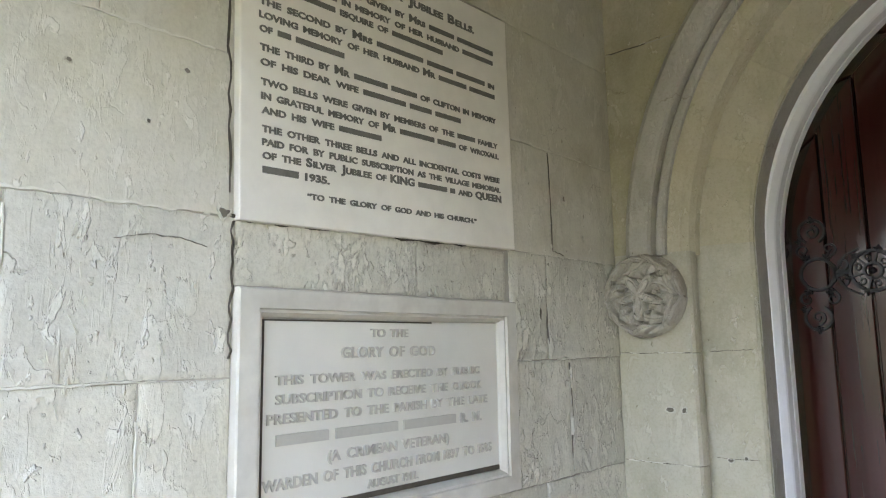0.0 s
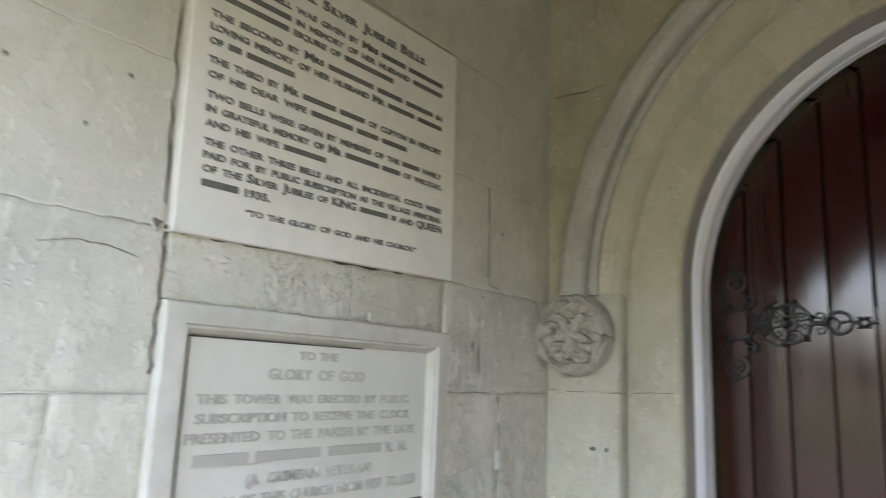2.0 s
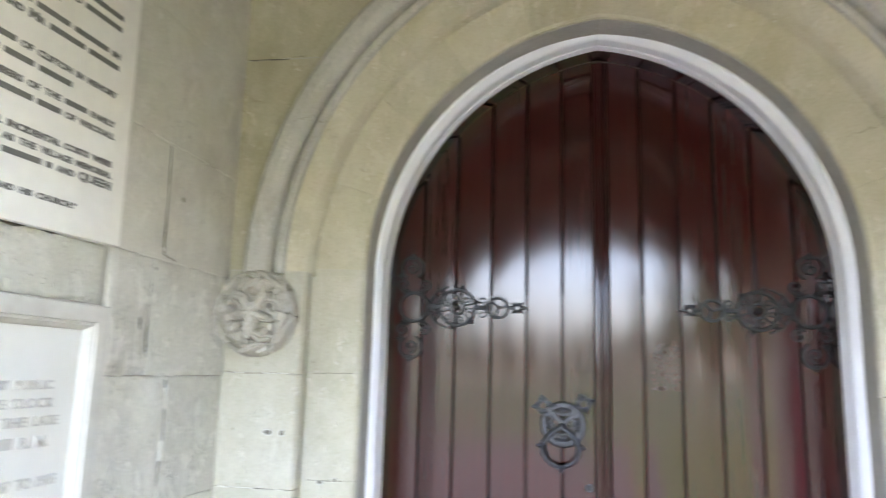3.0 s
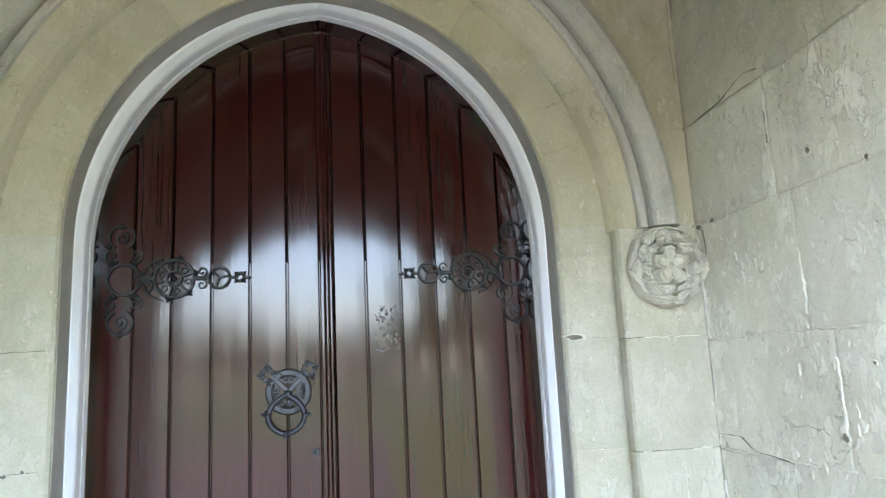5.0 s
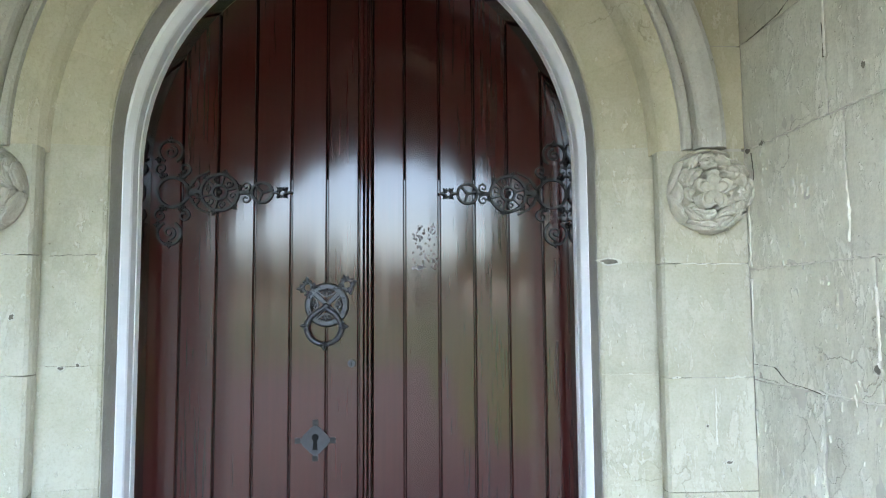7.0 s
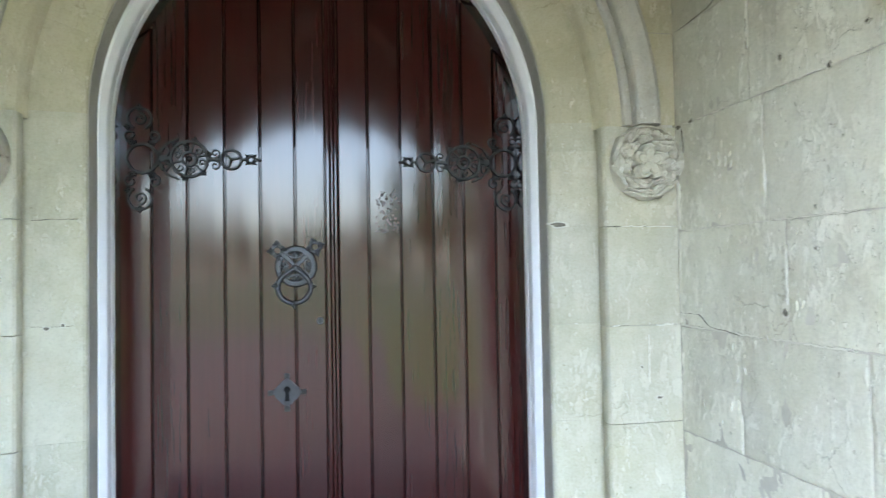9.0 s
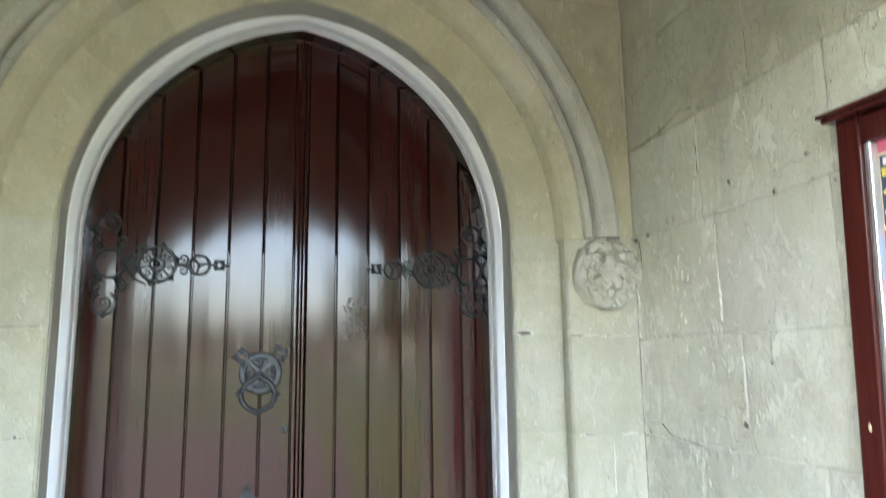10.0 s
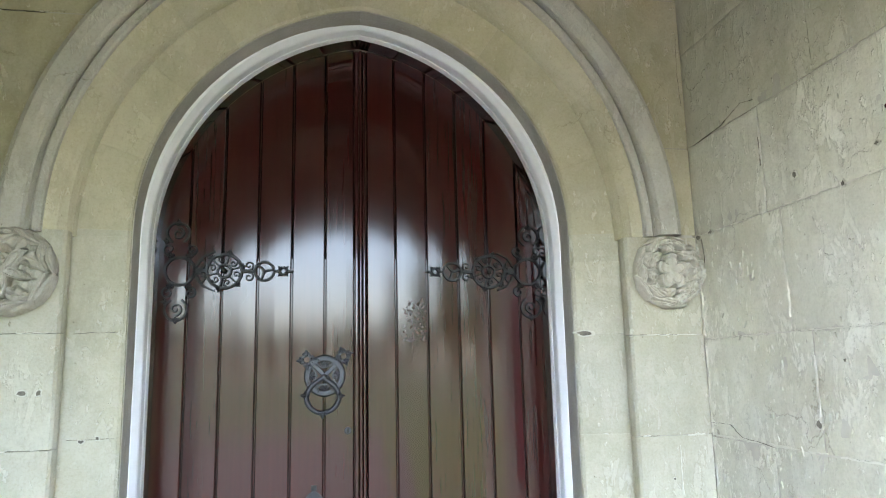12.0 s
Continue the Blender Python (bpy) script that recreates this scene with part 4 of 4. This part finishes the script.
for fx, fz, turn in ((-0.060, 0.054, 0.1), (0.063, 0.064, 0.35)):
    bm = bmesh.new()
    add_cross(bm, KX + fx, KZ + fz, 0.036, turn, Y0 - 0.001, Y1)
    part("corner_cross", bm, WORN_IRON, handle, "four-leaved iron cross")
for k in range(8):
    a = (k + 0.5) * math.pi / 4
    bm = bmesh.new()
    bmesh.ops.create_uvsphere(bm, u_segments=8, v_segments=5, radius=0.0028, matrix=Matrix.Translation((KX + 0.058 * math.cos(a), Y0, KZ + 0.058 * math.sin(a))))
    part("rivet", bm, IRON, handle)
bm = bmesh.new()
bmesh.ops.create_uvsphere(bm, u_segments=12, v_segments=8, radius=0.012, matrix=Matrix.Translation((KX - 0.002, Y0 - 0.010, KZ - 0.006)))
part("boss", bm, WORN_IRON, handle, smooth=True)
# the drop ring: a stirrup, straight-shouldered above and round below
RX, RZ = KX - 0.006, KZ - 0.068
loop = [(0.0, 0.062), (0.018, 0.050), (0.036, 0.036), (0.048, 0.020)] + [(0.054 * math.cos(a), 0.054 * math.sin(a)) for a in [-0.05 - i * (math.pi - 0.1) / 16 for i in range(17)]] + [(-0.048, 0.020), (-0.036, 0.036), (-0.018, 0.050)]
bm = bmesh.new()
rings = []
for i, (x, z) in enumerate(loop):
    r = math.hypot(x, z)
    thick = 0.0068 + 0.0018 * abs(x) / 0.054
    rings.append([(RX + x * (1 + thick * math.cos(q) / r), Y0 - 0.014 + thick * math.sin(q), RZ + z * (1 + thick * math.cos(q) / r)) for q in [k * math.tau / 8 for k in range(8)]])
add_loft(bm, rings + rings[:1], closed=True)
part("ring", bm, WORN_IRON, handle, smooth=True)
for a, dz in ((math.pi, 0.004), (0.0, 0.000), (-math.pi / 2, 0.0)):
    bm = bmesh.new()
    add_fleuron(bm, RX + 0.050 * math.cos(a), RZ + 0.050 * math.sin(a) + dz, 0.024, a, Y0 - 0.022, Y0 - 0.010)
    part("ring_leaf", bm, WORN_IRON, handle)

plate = tagged(new("escutcheon"), "octagonal black iron keyhole plate with four pointed tips", "keyhole plate")
EX, EZ = -0.145, 0.970
bm = bmesh.new()
reach = [0.046, 0.041, 0.0365, 0.041]
octa = [(EX + reach[k % 4] * math.cos(k * math.tau / 16), EZ + reach[k % 4] * math.sin(k * math.tau / 16)) for k in range(16)]
add_loft(bm, [[(x, Y1, z) for x, z in octa], [(x, Y0 + 0.003, z) for x, z in octa]], closed=True, caps=True)
for k in range(4):
    a = k * math.pi / 2
    tip = [(EX + 0.054 * math.cos(a) + 0.0115 * math.cos(q) * (1.0 if i % 3 else 0.7), EZ + 0.054 * math.sin(a) + 0.0115 * math.sin(q) * (1.0 if i % 3 else 0.7)) for i, q in enumerate([j * math.tau / 12 for j in range(12)])]
    bt = bmesh.new()
    add_loft(bt, [[(x, Y1, z) for x, z in tip], [(x, Y0 + 0.004, z) for x, z in tip]], closed=True, caps=True)
    part("tip", bt, IRON, plate, "small black trefoil tip")
part("plate", bm, DULL_IRON, plate)
bm = bmesh.new()
hole = [(EX + 0.011 * math.cos(a), EZ + 0.010 + 0.011 * math.sin(a)) for a in [-1.1 + i * (math.pi + 2.2) / 14 for i in range(15)]] + [(EX - 0.008, EZ - 0.028), (EX + 0.008, EZ - 0.028)]
add_loft(bm, [[(x, Y0 + 0.0005, z) for x, z in hole], [(x, Y0 + 0.004, z) for x, z in hole]], closed=True, caps=True)
part("keyhole", bm, VOID, plate, "dark keyhole")

lock = tagged(new("latch_lock"), "small round steel latch lock with a dark keyhole", "lock")
bm = bmesh.new()
bmesh.ops.create_cone(bm, cap_ends=True, segments=16, radius1=0.013, radius2=0.011, depth=0.008, matrix=Matrix.Translation((-0.034, DOOR_Y - 0.003, 1.205)) @ pose(0, 0, 0, 90))
part("rose", bm, WORN_IRON, lock)
part("slot", box((-0.0365, DOOR_Y - 0.0085, 1.198), (-0.0315, DOOR_Y - 0.004, 1.212)), VOID, lock)

scar = tagged(new("scraped_patch"), "pale scraped varnish where a notice was removed", "worn patch")
rnd = random.Random(4)
for k in range(90):
    x, z = 0.158 + rnd.random() * 0.078, 1.50 + rnd.random() * (0.012 if k < 14 else 0.145)
    bm = bmesh.new()
    c = [(x + 0.0032 * rnd.uniform(0.4, 1.6) * math.cos(a), z + 0.0042 * rnd.uniform(0.3, 1.7) * math.sin(a)) for a in [i * math.tau / 9 for i in range(9)]]
    add_loft(bm, [[(px, DOOR_Y + 0.001, pz) for px, pz in c], [(px, DOOR_Y - 0.0009, pz) for px, pz in c]], closed=True, caps=True)
    part("flake", bm, SCAR, scar)


# ---- memorial tablets ----
def glyphs(text, cap, bold, deep):
    """Letters of the built-in font as a mesh from x = 0, capitals cap high; returns the mesh and its width."""
    cu = bpy.data.curves.new("word", 'FONT')
    cu.body = text
    cu.size = cap / 0.70
    cu.offset = bold * cap
    cu.extrude = deep
    cu.resolution_u = 3
    ob = bpy.data.objects.new("word", cu)
    scene.collection.objects.link(ob)
    dg = bpy.context.evaluated_depsgraph_get()
    me = bpy.data.meshes.new_from_object(ob.evaluated_get(dg))
    bpy.data.objects.remove(ob)
    bpy.data.curves.remove(cu)
    xs = [v.co.x for v in me.vertices]
    lo, hi = min(xs), max(xs)
    for v in me.vertices:
        v.co.x -= lo
    return me, hi - lo


def word_pieces(word, cap, bold, deep):
    """The pieces of a word: ^ gives a tall initial before small capitals, ^^ a wholly tall word."""
    if word.startswith("^^"):
        return [glyphs(word[2:], cap * 1.35, bold, deep)]
    if word.startswith("^"):
        return [glyphs(word[1], cap * 1.35, bold, deep), glyphs(word[2:].upper(), cap, bold, deep)]
    return [glyphs(word, cap, bold, deep)]


def inscription(parent, words, place, y0, y1, cap, bold, material, deep=0.0012):
    """One line of lettering between y0 and y1 on the side wall. A short number becomes a plain bar of that many letters."""
    bm = bmesh.new()
    made = []
    for w in words.split():
        if w.isdigit() and len(w) < 3:
            made.append(([(None, int(w) * cap * 0.98)], int(w) * cap * 0.98))
        else:
            bits = word_pieces(w, cap, bold, deep)
            made.append((bits, sum(q for _, q in bits) + 0.14 * cap * (len(bits) - 1)))
    space = cap * 0.75
    total = sum(w for _, w in made) + space * (len(made) - 1)
    k = (y1 - y0) / total
    x = 0.0
    for bits, w in made:
        at = x
        for me, q in bits:
            if me is None:
                add_box(bm, (at, 0.06 * cap, -deep), (at + q, 0.98 * cap, deep))
            else:
                me.transform(Matrix.Translation((at, 0, 0)))
                bm.from_mesh(me)
                bpy.data.meshes.remove(me)
            at += q + 0.14 * cap
        x += w + space
    bm.transform(place @ Matrix(((0, 0, 1, 0), (k, 0, 0, 0), (0, 1, 0, -0.5 * cap), (0, 0, 0, 1))))
    me = bpy.data.meshes.new("lettering")
    bm.to_mesh(me)
    bm.free()
    me.materials.append(material)
    ob = new("lettering", me)
    ob.parent = parent
    return ob


upper = tagged(new("memorial_tablet"), "pale stone tablet with dark inlaid lettering on the wall", "memorial tablet", "memorial tablets")
TILT_UP = pose(0, 0, 0, 1.35)
UP = Matrix.Translation((-1.055, -0.968, 2.072)) @ TILT_UP
bm = box((-0.02, -0.384, -0.297), (0.016, 0.384, 0.297), 0.003, 2)
bm.transform(UP)
part("slab", bm, TABLET, upper)
# lines: words, height above the middle, start and end along the tablet
LINES = [
    ("^Wroxall ^Silver ^Jubilee ^Bells.", 0.234, -0.280, 0.255, 0.0150), ("THE FIRST BELL WAS GIVEN BY ^Mrs 5 8", 0.194, -0.348, 0.325, 0.0118),
    ("11 IN MEMORY OF HER HUSBAND 7", 0.168, -0.348, 0.323, 0.0118), ("11 ESQUIRE OF 10", 0.144, -0.348, 0.138, 0.0118),
    ("THE SECOND BY ^Mrs 8 5 6 IN", 0.107, -0.347, 0.325, 0.0118), ("LOVING MEMORY OF HER HUSBAND ^Mr 6 6", 0.081, -0.347, 0.325, 0.0118),
    ("OF 2 8", 0.055, -0.346, -0.153, 0.0118), ("THE THIRD BY ^Mr 6 5 OF CLIFTON IN MEMORY", 0.020, -0.345, 0.327, 0.0118),
    ("OF HIS DEAR WIFE 7 4 5", -0.007, -0.344, 0.193, 0.0118), ("TWO BELLS WERE GIVEN BY MEMBERS OF THE 4 FAMILY", -0.044, -0.343, 0.329, 0.0118),
    ("IN GRATEFUL MEMORY OF ^Mr 7 4 OF WROXALL", -0.070, -0.343, 0.331, 0.0118), ("AND HIS WIFE 7", -0.096, -0.342, -0.058, 0.0118),
    ("THE OTHER THREE BELLS AND ALL INCIDENTAL COSTS WERE", -0.130, -0.341, 0.331, 0.0118), ("PAID FOR BY PUBLIC SUBSCRIPTION AS THE VILLAGE MEMORIAL", -0.154, -0.341, 0.333, 0.0118),
    ("OF THE ^Silver ^Jubilee OF ^^KING 6 1 AND ^^QUEEN", -0.178, -0.340, 0.335, 0.0118), ("4 1935.", -0.204, -0.340, -0.193, 0.0135),
    ("\u201cTO THE GLORY OF GOD AND HIS CHURCH.\u201d", -0.240, -0.245, 0.238, 0.0105),
]
for words, v, a, b, cap in LINES:
    inscription(upper, words, UP @ Matrix.Translation((0.0165, a, v)), a, b, cap, 0.055, INK)

lower = tagged(new("memorial_tablet"), "cream stone panel with raised lettering in a moulded frame", "memorial tablet", "memorial tablets")
LC = Matrix.Translation((-1.0500, -0.964, 1.432))


def rect_ring(hy, hz, x):
    return [(x, -hy, -hz), (x, hy, -hz), (x, hy, hz), (x, -hy, hz)]


bm = bmesh.new()
add_loft(bm, [rect_ring(0.380, 0.221, -0.02), rect_ring(0.380, 0.221, 0.012), rect_ring(0.377, 0.218, 0.015), rect_ring(0.341, 0.186, 0.016), rect_ring(0.339, 0.184, 0.010),
              rect_ring(0.334, 0.179, 0.011), rect_ring(0.326, 0.172, 0.000), rect_ring(0.322, 0.168, -0.012)], closed=True)
bm.transform(LC)
part("frame", bm, FRAME_STONE, lower, "moulded stone frame")
bm = box((-0.02, -0.323, -0.169), (-0.006, 0.323, 0.169))
bm.transform(LC)
part("panel", bm, PANEL, lower, "smooth cream panel")
for lo, hi in (((-0.0058, -0.3225, -0.168), (-0.0046, -0.3185, 0.168)), ((-0.0058, -0.318, -0.1685), (-0.0046, 0.322, -0.158)), ((-0.0058, -0.318, 0.1655), (-0.0046, 0.10, 0.1685))):
    bm = box(lo, hi)
    bm.transform(LC)
    part("dirt_line", bm, DIRT_SHADE, lower, "dark dirt in the panel's edge")
for words, v, a, b, cap in [
    ("TO THE", 0.145, -0.075, 0.026, 0.0160), ("GLORY OF GOD", 0.108, -0.149, 0.107, 0.0205), ("THIS TOWER WAS ERECTED BY PUBLIC", 0.062, -0.295, 0.255, 0.0165),
    ("SUBSCRIPTION TO RECEIVE THE CLOCK", 0.029, -0.294, 0.260, 0.0170), ("PRESENTED TO THE PARISH BY THE LATE", -0.004, -0.311, 0.280, 0.0175), ("5 7 7 R. N.", -0.041, -0.292, 0.258, 0.0205),
    ("(A CRIMEAN VETERAN)", -0.079, -0.180, 0.147, 0.0185), ("WARDEN OF THIS CHURCH FROM 1897 TO 1905", -0.114, -0.318, 0.291, 0.0190), ("AUGUST 1911.", -0.143, -0.084, 0.052, 0.0150)]:
    inscription(lower, words, LC @ Matrix.Translation((-0.0052, a, v)), a, b, cap, 0.02, SHADED_LETTER, 0.0042)
bm = box((-0.0065, -0.062, 0.0845), (-0.0045, 0.016, 0.0862))
bm.transform(LC)
part("rule", bm, PANEL, lower)


# ---- notice board ----
board_case = tagged(new("notice_board"), "dark red wooden notice case with pink backing on the wall", "notice board")
LEAN_M = Matrix.Translation((0, -0.930, 1.45)) @ pose(0, 0, 0, 2.3) @ Matrix.Translation((0, 0.930, -1.45))


def hung(bm):
    """Turns a piece with the slightly crooked case."""
    bm.transform(LEAN_M)
    return bm


YA, YB, ZA, ZB = -0.932, -1.34, 0.72, 1.885
S = 0.054
part("stile", hung(box((1.030, YA - S, ZA), (1.066, YA, ZB), 0.004, 2)), BOARD_WOOD, board_case)
part("stile", hung(box((1.030, YB, ZA), (1.066, YB + S, ZB), 0.004, 2)), BOARD_WOOD, board_case)
part("rail", hung(box((1.031, YB + S, ZB - 0.055), (1.066, YA - S, ZB), 0.004, 2)), BOARD_WOOD, board_case)
part("rail", hung(box((1.031, YB + S, ZA), (1.066, YA - S, ZA + 0.06), 0.004, 2)), BOARD_WOOD, board_case)
part("cornice", hung(box((1.000, YB - 0.012, ZB - 0.002), (1.066, YA + 0.008, ZB + 0.008), 0.003, 2)), BOARD_WOOD, board_case)
part("cornice", hung(box((0.992, YB - 0.018, ZB + 0.0085), (1.066, YA + 0.014, ZB + 0.018), 0.003, 2)), BOARD_WOOD, board_case)
part("backing", hung(box((1.0565, YB + 0.04, ZA + 0.05), (1.0635, YA - 0.045, ZB - 0.045))), FELT, board_case, "pink backing paper")
for y in (YA - S - 0.0005, YB + S + 0.0195):
    part("track", hung(box((1.040, y - 0.008, ZA + 0.061), (1.0562, y, ZB - 0.056), 0.002, 2)), TRACK, board_case, "grey aluminium edge strip")
    part("bead", hung(box((1.036, y - 0.019, ZA + 0.061), (1.0562, y - 0.0085, ZB - 0.056), 0.004, 3)), ALU, board_case, "bright rounded aluminium bead")
bm = bmesh.new()
bmesh.ops.create_uvsphere(bm, u_segments=8, v_segments=6, radius=0.005, matrix=Matrix.Translation((1.0295, YA - 0.028, 1.278)) @ Matrix.Diagonal((0.4, 0.8, 1.7, 1)))
part("paint_chip", hung(bm), CREAM, board_case, "small pale chip in the varnish")

PX = 1.0560
poster = tagged(new("poster"), "navy poster with yellow border pinned to pink backing", "poster")
PY = -1.002
part("sheet", hung(box((PX - 0.0010, PY - 0.15, 1.654), (PX, PY, 1.806), 0.0)), CREAM, poster, "cream yellow border")
part("print", hung(box((PX - 0.0022, PY - 0.145, 1.662), (PX - 0.0011, PY - 0.006, 1.800))), NAVY, poster, "dark blue print")
for z0, z1, y0, y1, mat in ((1.780, 1.795, 0.014, 0.075, WHITE_INK), (1.758, 1.774, 0.010, 0.13, YELLOW), (1.684, 1.691, 0.010, 0.11, WHITE_INK), (1.674, 1.680, 0.036, 0.12, WHITE_INK), (1.666, 1.669, 0.030, 0.10, WHITE_INK)):
    part("bar", hung(box((PX - 0.0034, PY - y1, z0), (PX - 0.0023, PY - y0, z1))), mat, poster)
bm = bmesh.new()
oval = [(PY - 0.055 + 0.045 * math.cos(k * math.tau / 20), 1.727 + 0.012 * math.sin(k * math.tau / 20)) for k in range(20)]
add_loft(bm, [[(PX - 0.0022, y, z) for y, z in oval], [(PX - 0.0034, y, z) for y, z in oval]], closed=True, caps=True)
part("oval", hung(bm), YELLOW, poster, "yellow oval")
leaflet = tagged(new("leaflet"), "blue card with white shapes pinned below the poster", "leaflet")
LY = -1.012
part("sheet", hung(box((PX - 0.0012, LY - 0.15, 1.562), (PX, LY, 1.648))), BLUE, leaflet)
bm = bmesh.new()
for r in (0.010, 0.017, 0.024):
    rings = [[(PX - 0.0016, LY - 0.040 - q * math.cos(a), 1.620 + q * math.sin(a)) for q in (r - 0.0018, r + 0.0018)] for a in [2.2 + i * 1.9 / 10 for i in range(11)]]
    add_loft(bm, rings)
part("waves", hung(bm), WHITE_INK, leaflet, "white curved bars")
bm = box((-0.0006, -0.016, -0.007), (0.0, 0.016, 0.007), 0.0)
bm.transform(Matrix.Translation((PX - 0.0014, LY - 0.020, 1.594)) @ pose(0, 0, 0, -32))
part("card_shape", hung(bm), WHITE_INK, leaflet)
part("bar", hung(box((PX - 0.0020, LY - 0.12, 1.569), (PX - 0.0013, LY - 0.020, 1.575))), WHITE_INK, leaflet)
notice = tagged(new("notice"), "crimson paper sheet pinned on pink backing", "notice")
part("sheet", hung(box((PX - 0.0012, -1.20, 1.17), (PX, -1.048, 1.28))), MAGENTA, notice)


# ---- outside the porch, behind the walk ----
ground = tagged(mesh_ob("ground", box((-400, -800, -0.45), (400, 400, -0.12)), GRASS), "grassy churchyard ground reaching to the distance", "ground", kind="structure")
path = tagged(mesh_ob("path", add_box(box((-7.0, -16.0, -0.14), (0.95, -4.8, -0.10)), (-7.0, -4.8, -0.14), (3.2, -2.425, -0.10)), GRAVEL), "trodden gravel forecourt in front of the porch", "path", kind="structure")
step = tagged(mesh_ob("step", box((-1.2, -2.95, -0.12), (1.2, -2.425, -0.005), 0.01, 2), FLOOR_STONE), "worn stone step at the porch arch", "step", kind="structure")


def tree(x, y, height, spread, seed):
    rnd = random.Random(seed)
    t = tagged(new("tree"), "leafy churchyard tree with a dark uneven crown", "tree", "churchyard trees")
    t.location = (x, y, -0.12)
    bpy.context.view_layer.update()
    bm = bmesh.new()
    def limb(p, d, length, r0, r1):
        rings = []
        side = d.orthogonal().normalized()
        up = d.cross(side)
        for i in range(5):
            f = i / 4
            c = p + d * length * f + Vector((0, 0, 0.1 * f * f * length))
            r = r0 + (r1 - r0) * f
            rings.append([c + (side * math.cos(k * math.tau / 7) + up * math.sin(k * math.tau / 7)) * r for k in range(7)])
        add_loft(bm, rings, closed=True, caps=True)
        return c
    base = Vector((x, y, -0.12))
    top = limb(base, Vector((0, 0, 1)), height * 0.55, height * 0.035, height * 0.02)
    tips = [top]
    for k in range(9):
        a = k * 2.4
        s = base + Vector((0, 0, height * rnd.uniform(0.22, 0.52)))
        tips.append(limb(s, Vector((math.cos(a), math.sin(a), rnd.uniform(0.4, 1.1))).normalized(), spread * rnd.uniform(0.55, 0.95), height * 0.014, height * 0.004))
    part("trunk", bm, BARK, t)
    verts, faces = [], []
    for k in range(70):
        c = rnd.choice(tips) + Vector((rnd.gauss(0, spread * 0.30), rnd.gauss(0, spread * 0.30), rnd.gauss(0.1 * height, height * 0.13)))
        size = rnd.uniform(0.35, 0.8)
        for j in range(80):
            p = c + Vector((rnd.gauss(0, size), rnd.gauss(0, size), rnd.gauss(0, size * 0.7)))
            u = Vector((rnd.gauss(0, 1), rnd.gauss(0, 1), rnd.gauss(0, 1))).normalized() * 0.12
            w = u.orthogonal().normalized() * 0.075
            i = len(verts)
            verts += [p - u, p + w, p + u, p - w]
            faces.append((i, i + 1, i + 2, i + 3))
    me = bpy.data.meshes.new("crown")
    me.from_pydata([tuple(v) for v in verts], [], faces)
    me.materials.append(LEAF)
    crown = new("crown", me)
    crown.parent = t
    crown.matrix_parent_inverse = t.matrix_world.inverted()
    tagged(crown, kind="stuff")


for x, y, h, s, seed in ((-9.5, -24, 3.8, 2.6, 1), (-16, -32, 4.6, 3.0, 2), (6.4, -22, 5.2, 3.0, 3), (12, -28, 6.4, 3.4, 4), (-6, -52, 5.0, 3.6, 5), (6, -56, 5.2, 3.6, 6), (0.2, -60, 5.0, 3.8, 7), (-14, -60, 6.5, 4.0, 8), (13, -62, 6.5, 4.0, 9)):
    tree(x, y, h, s, seed)
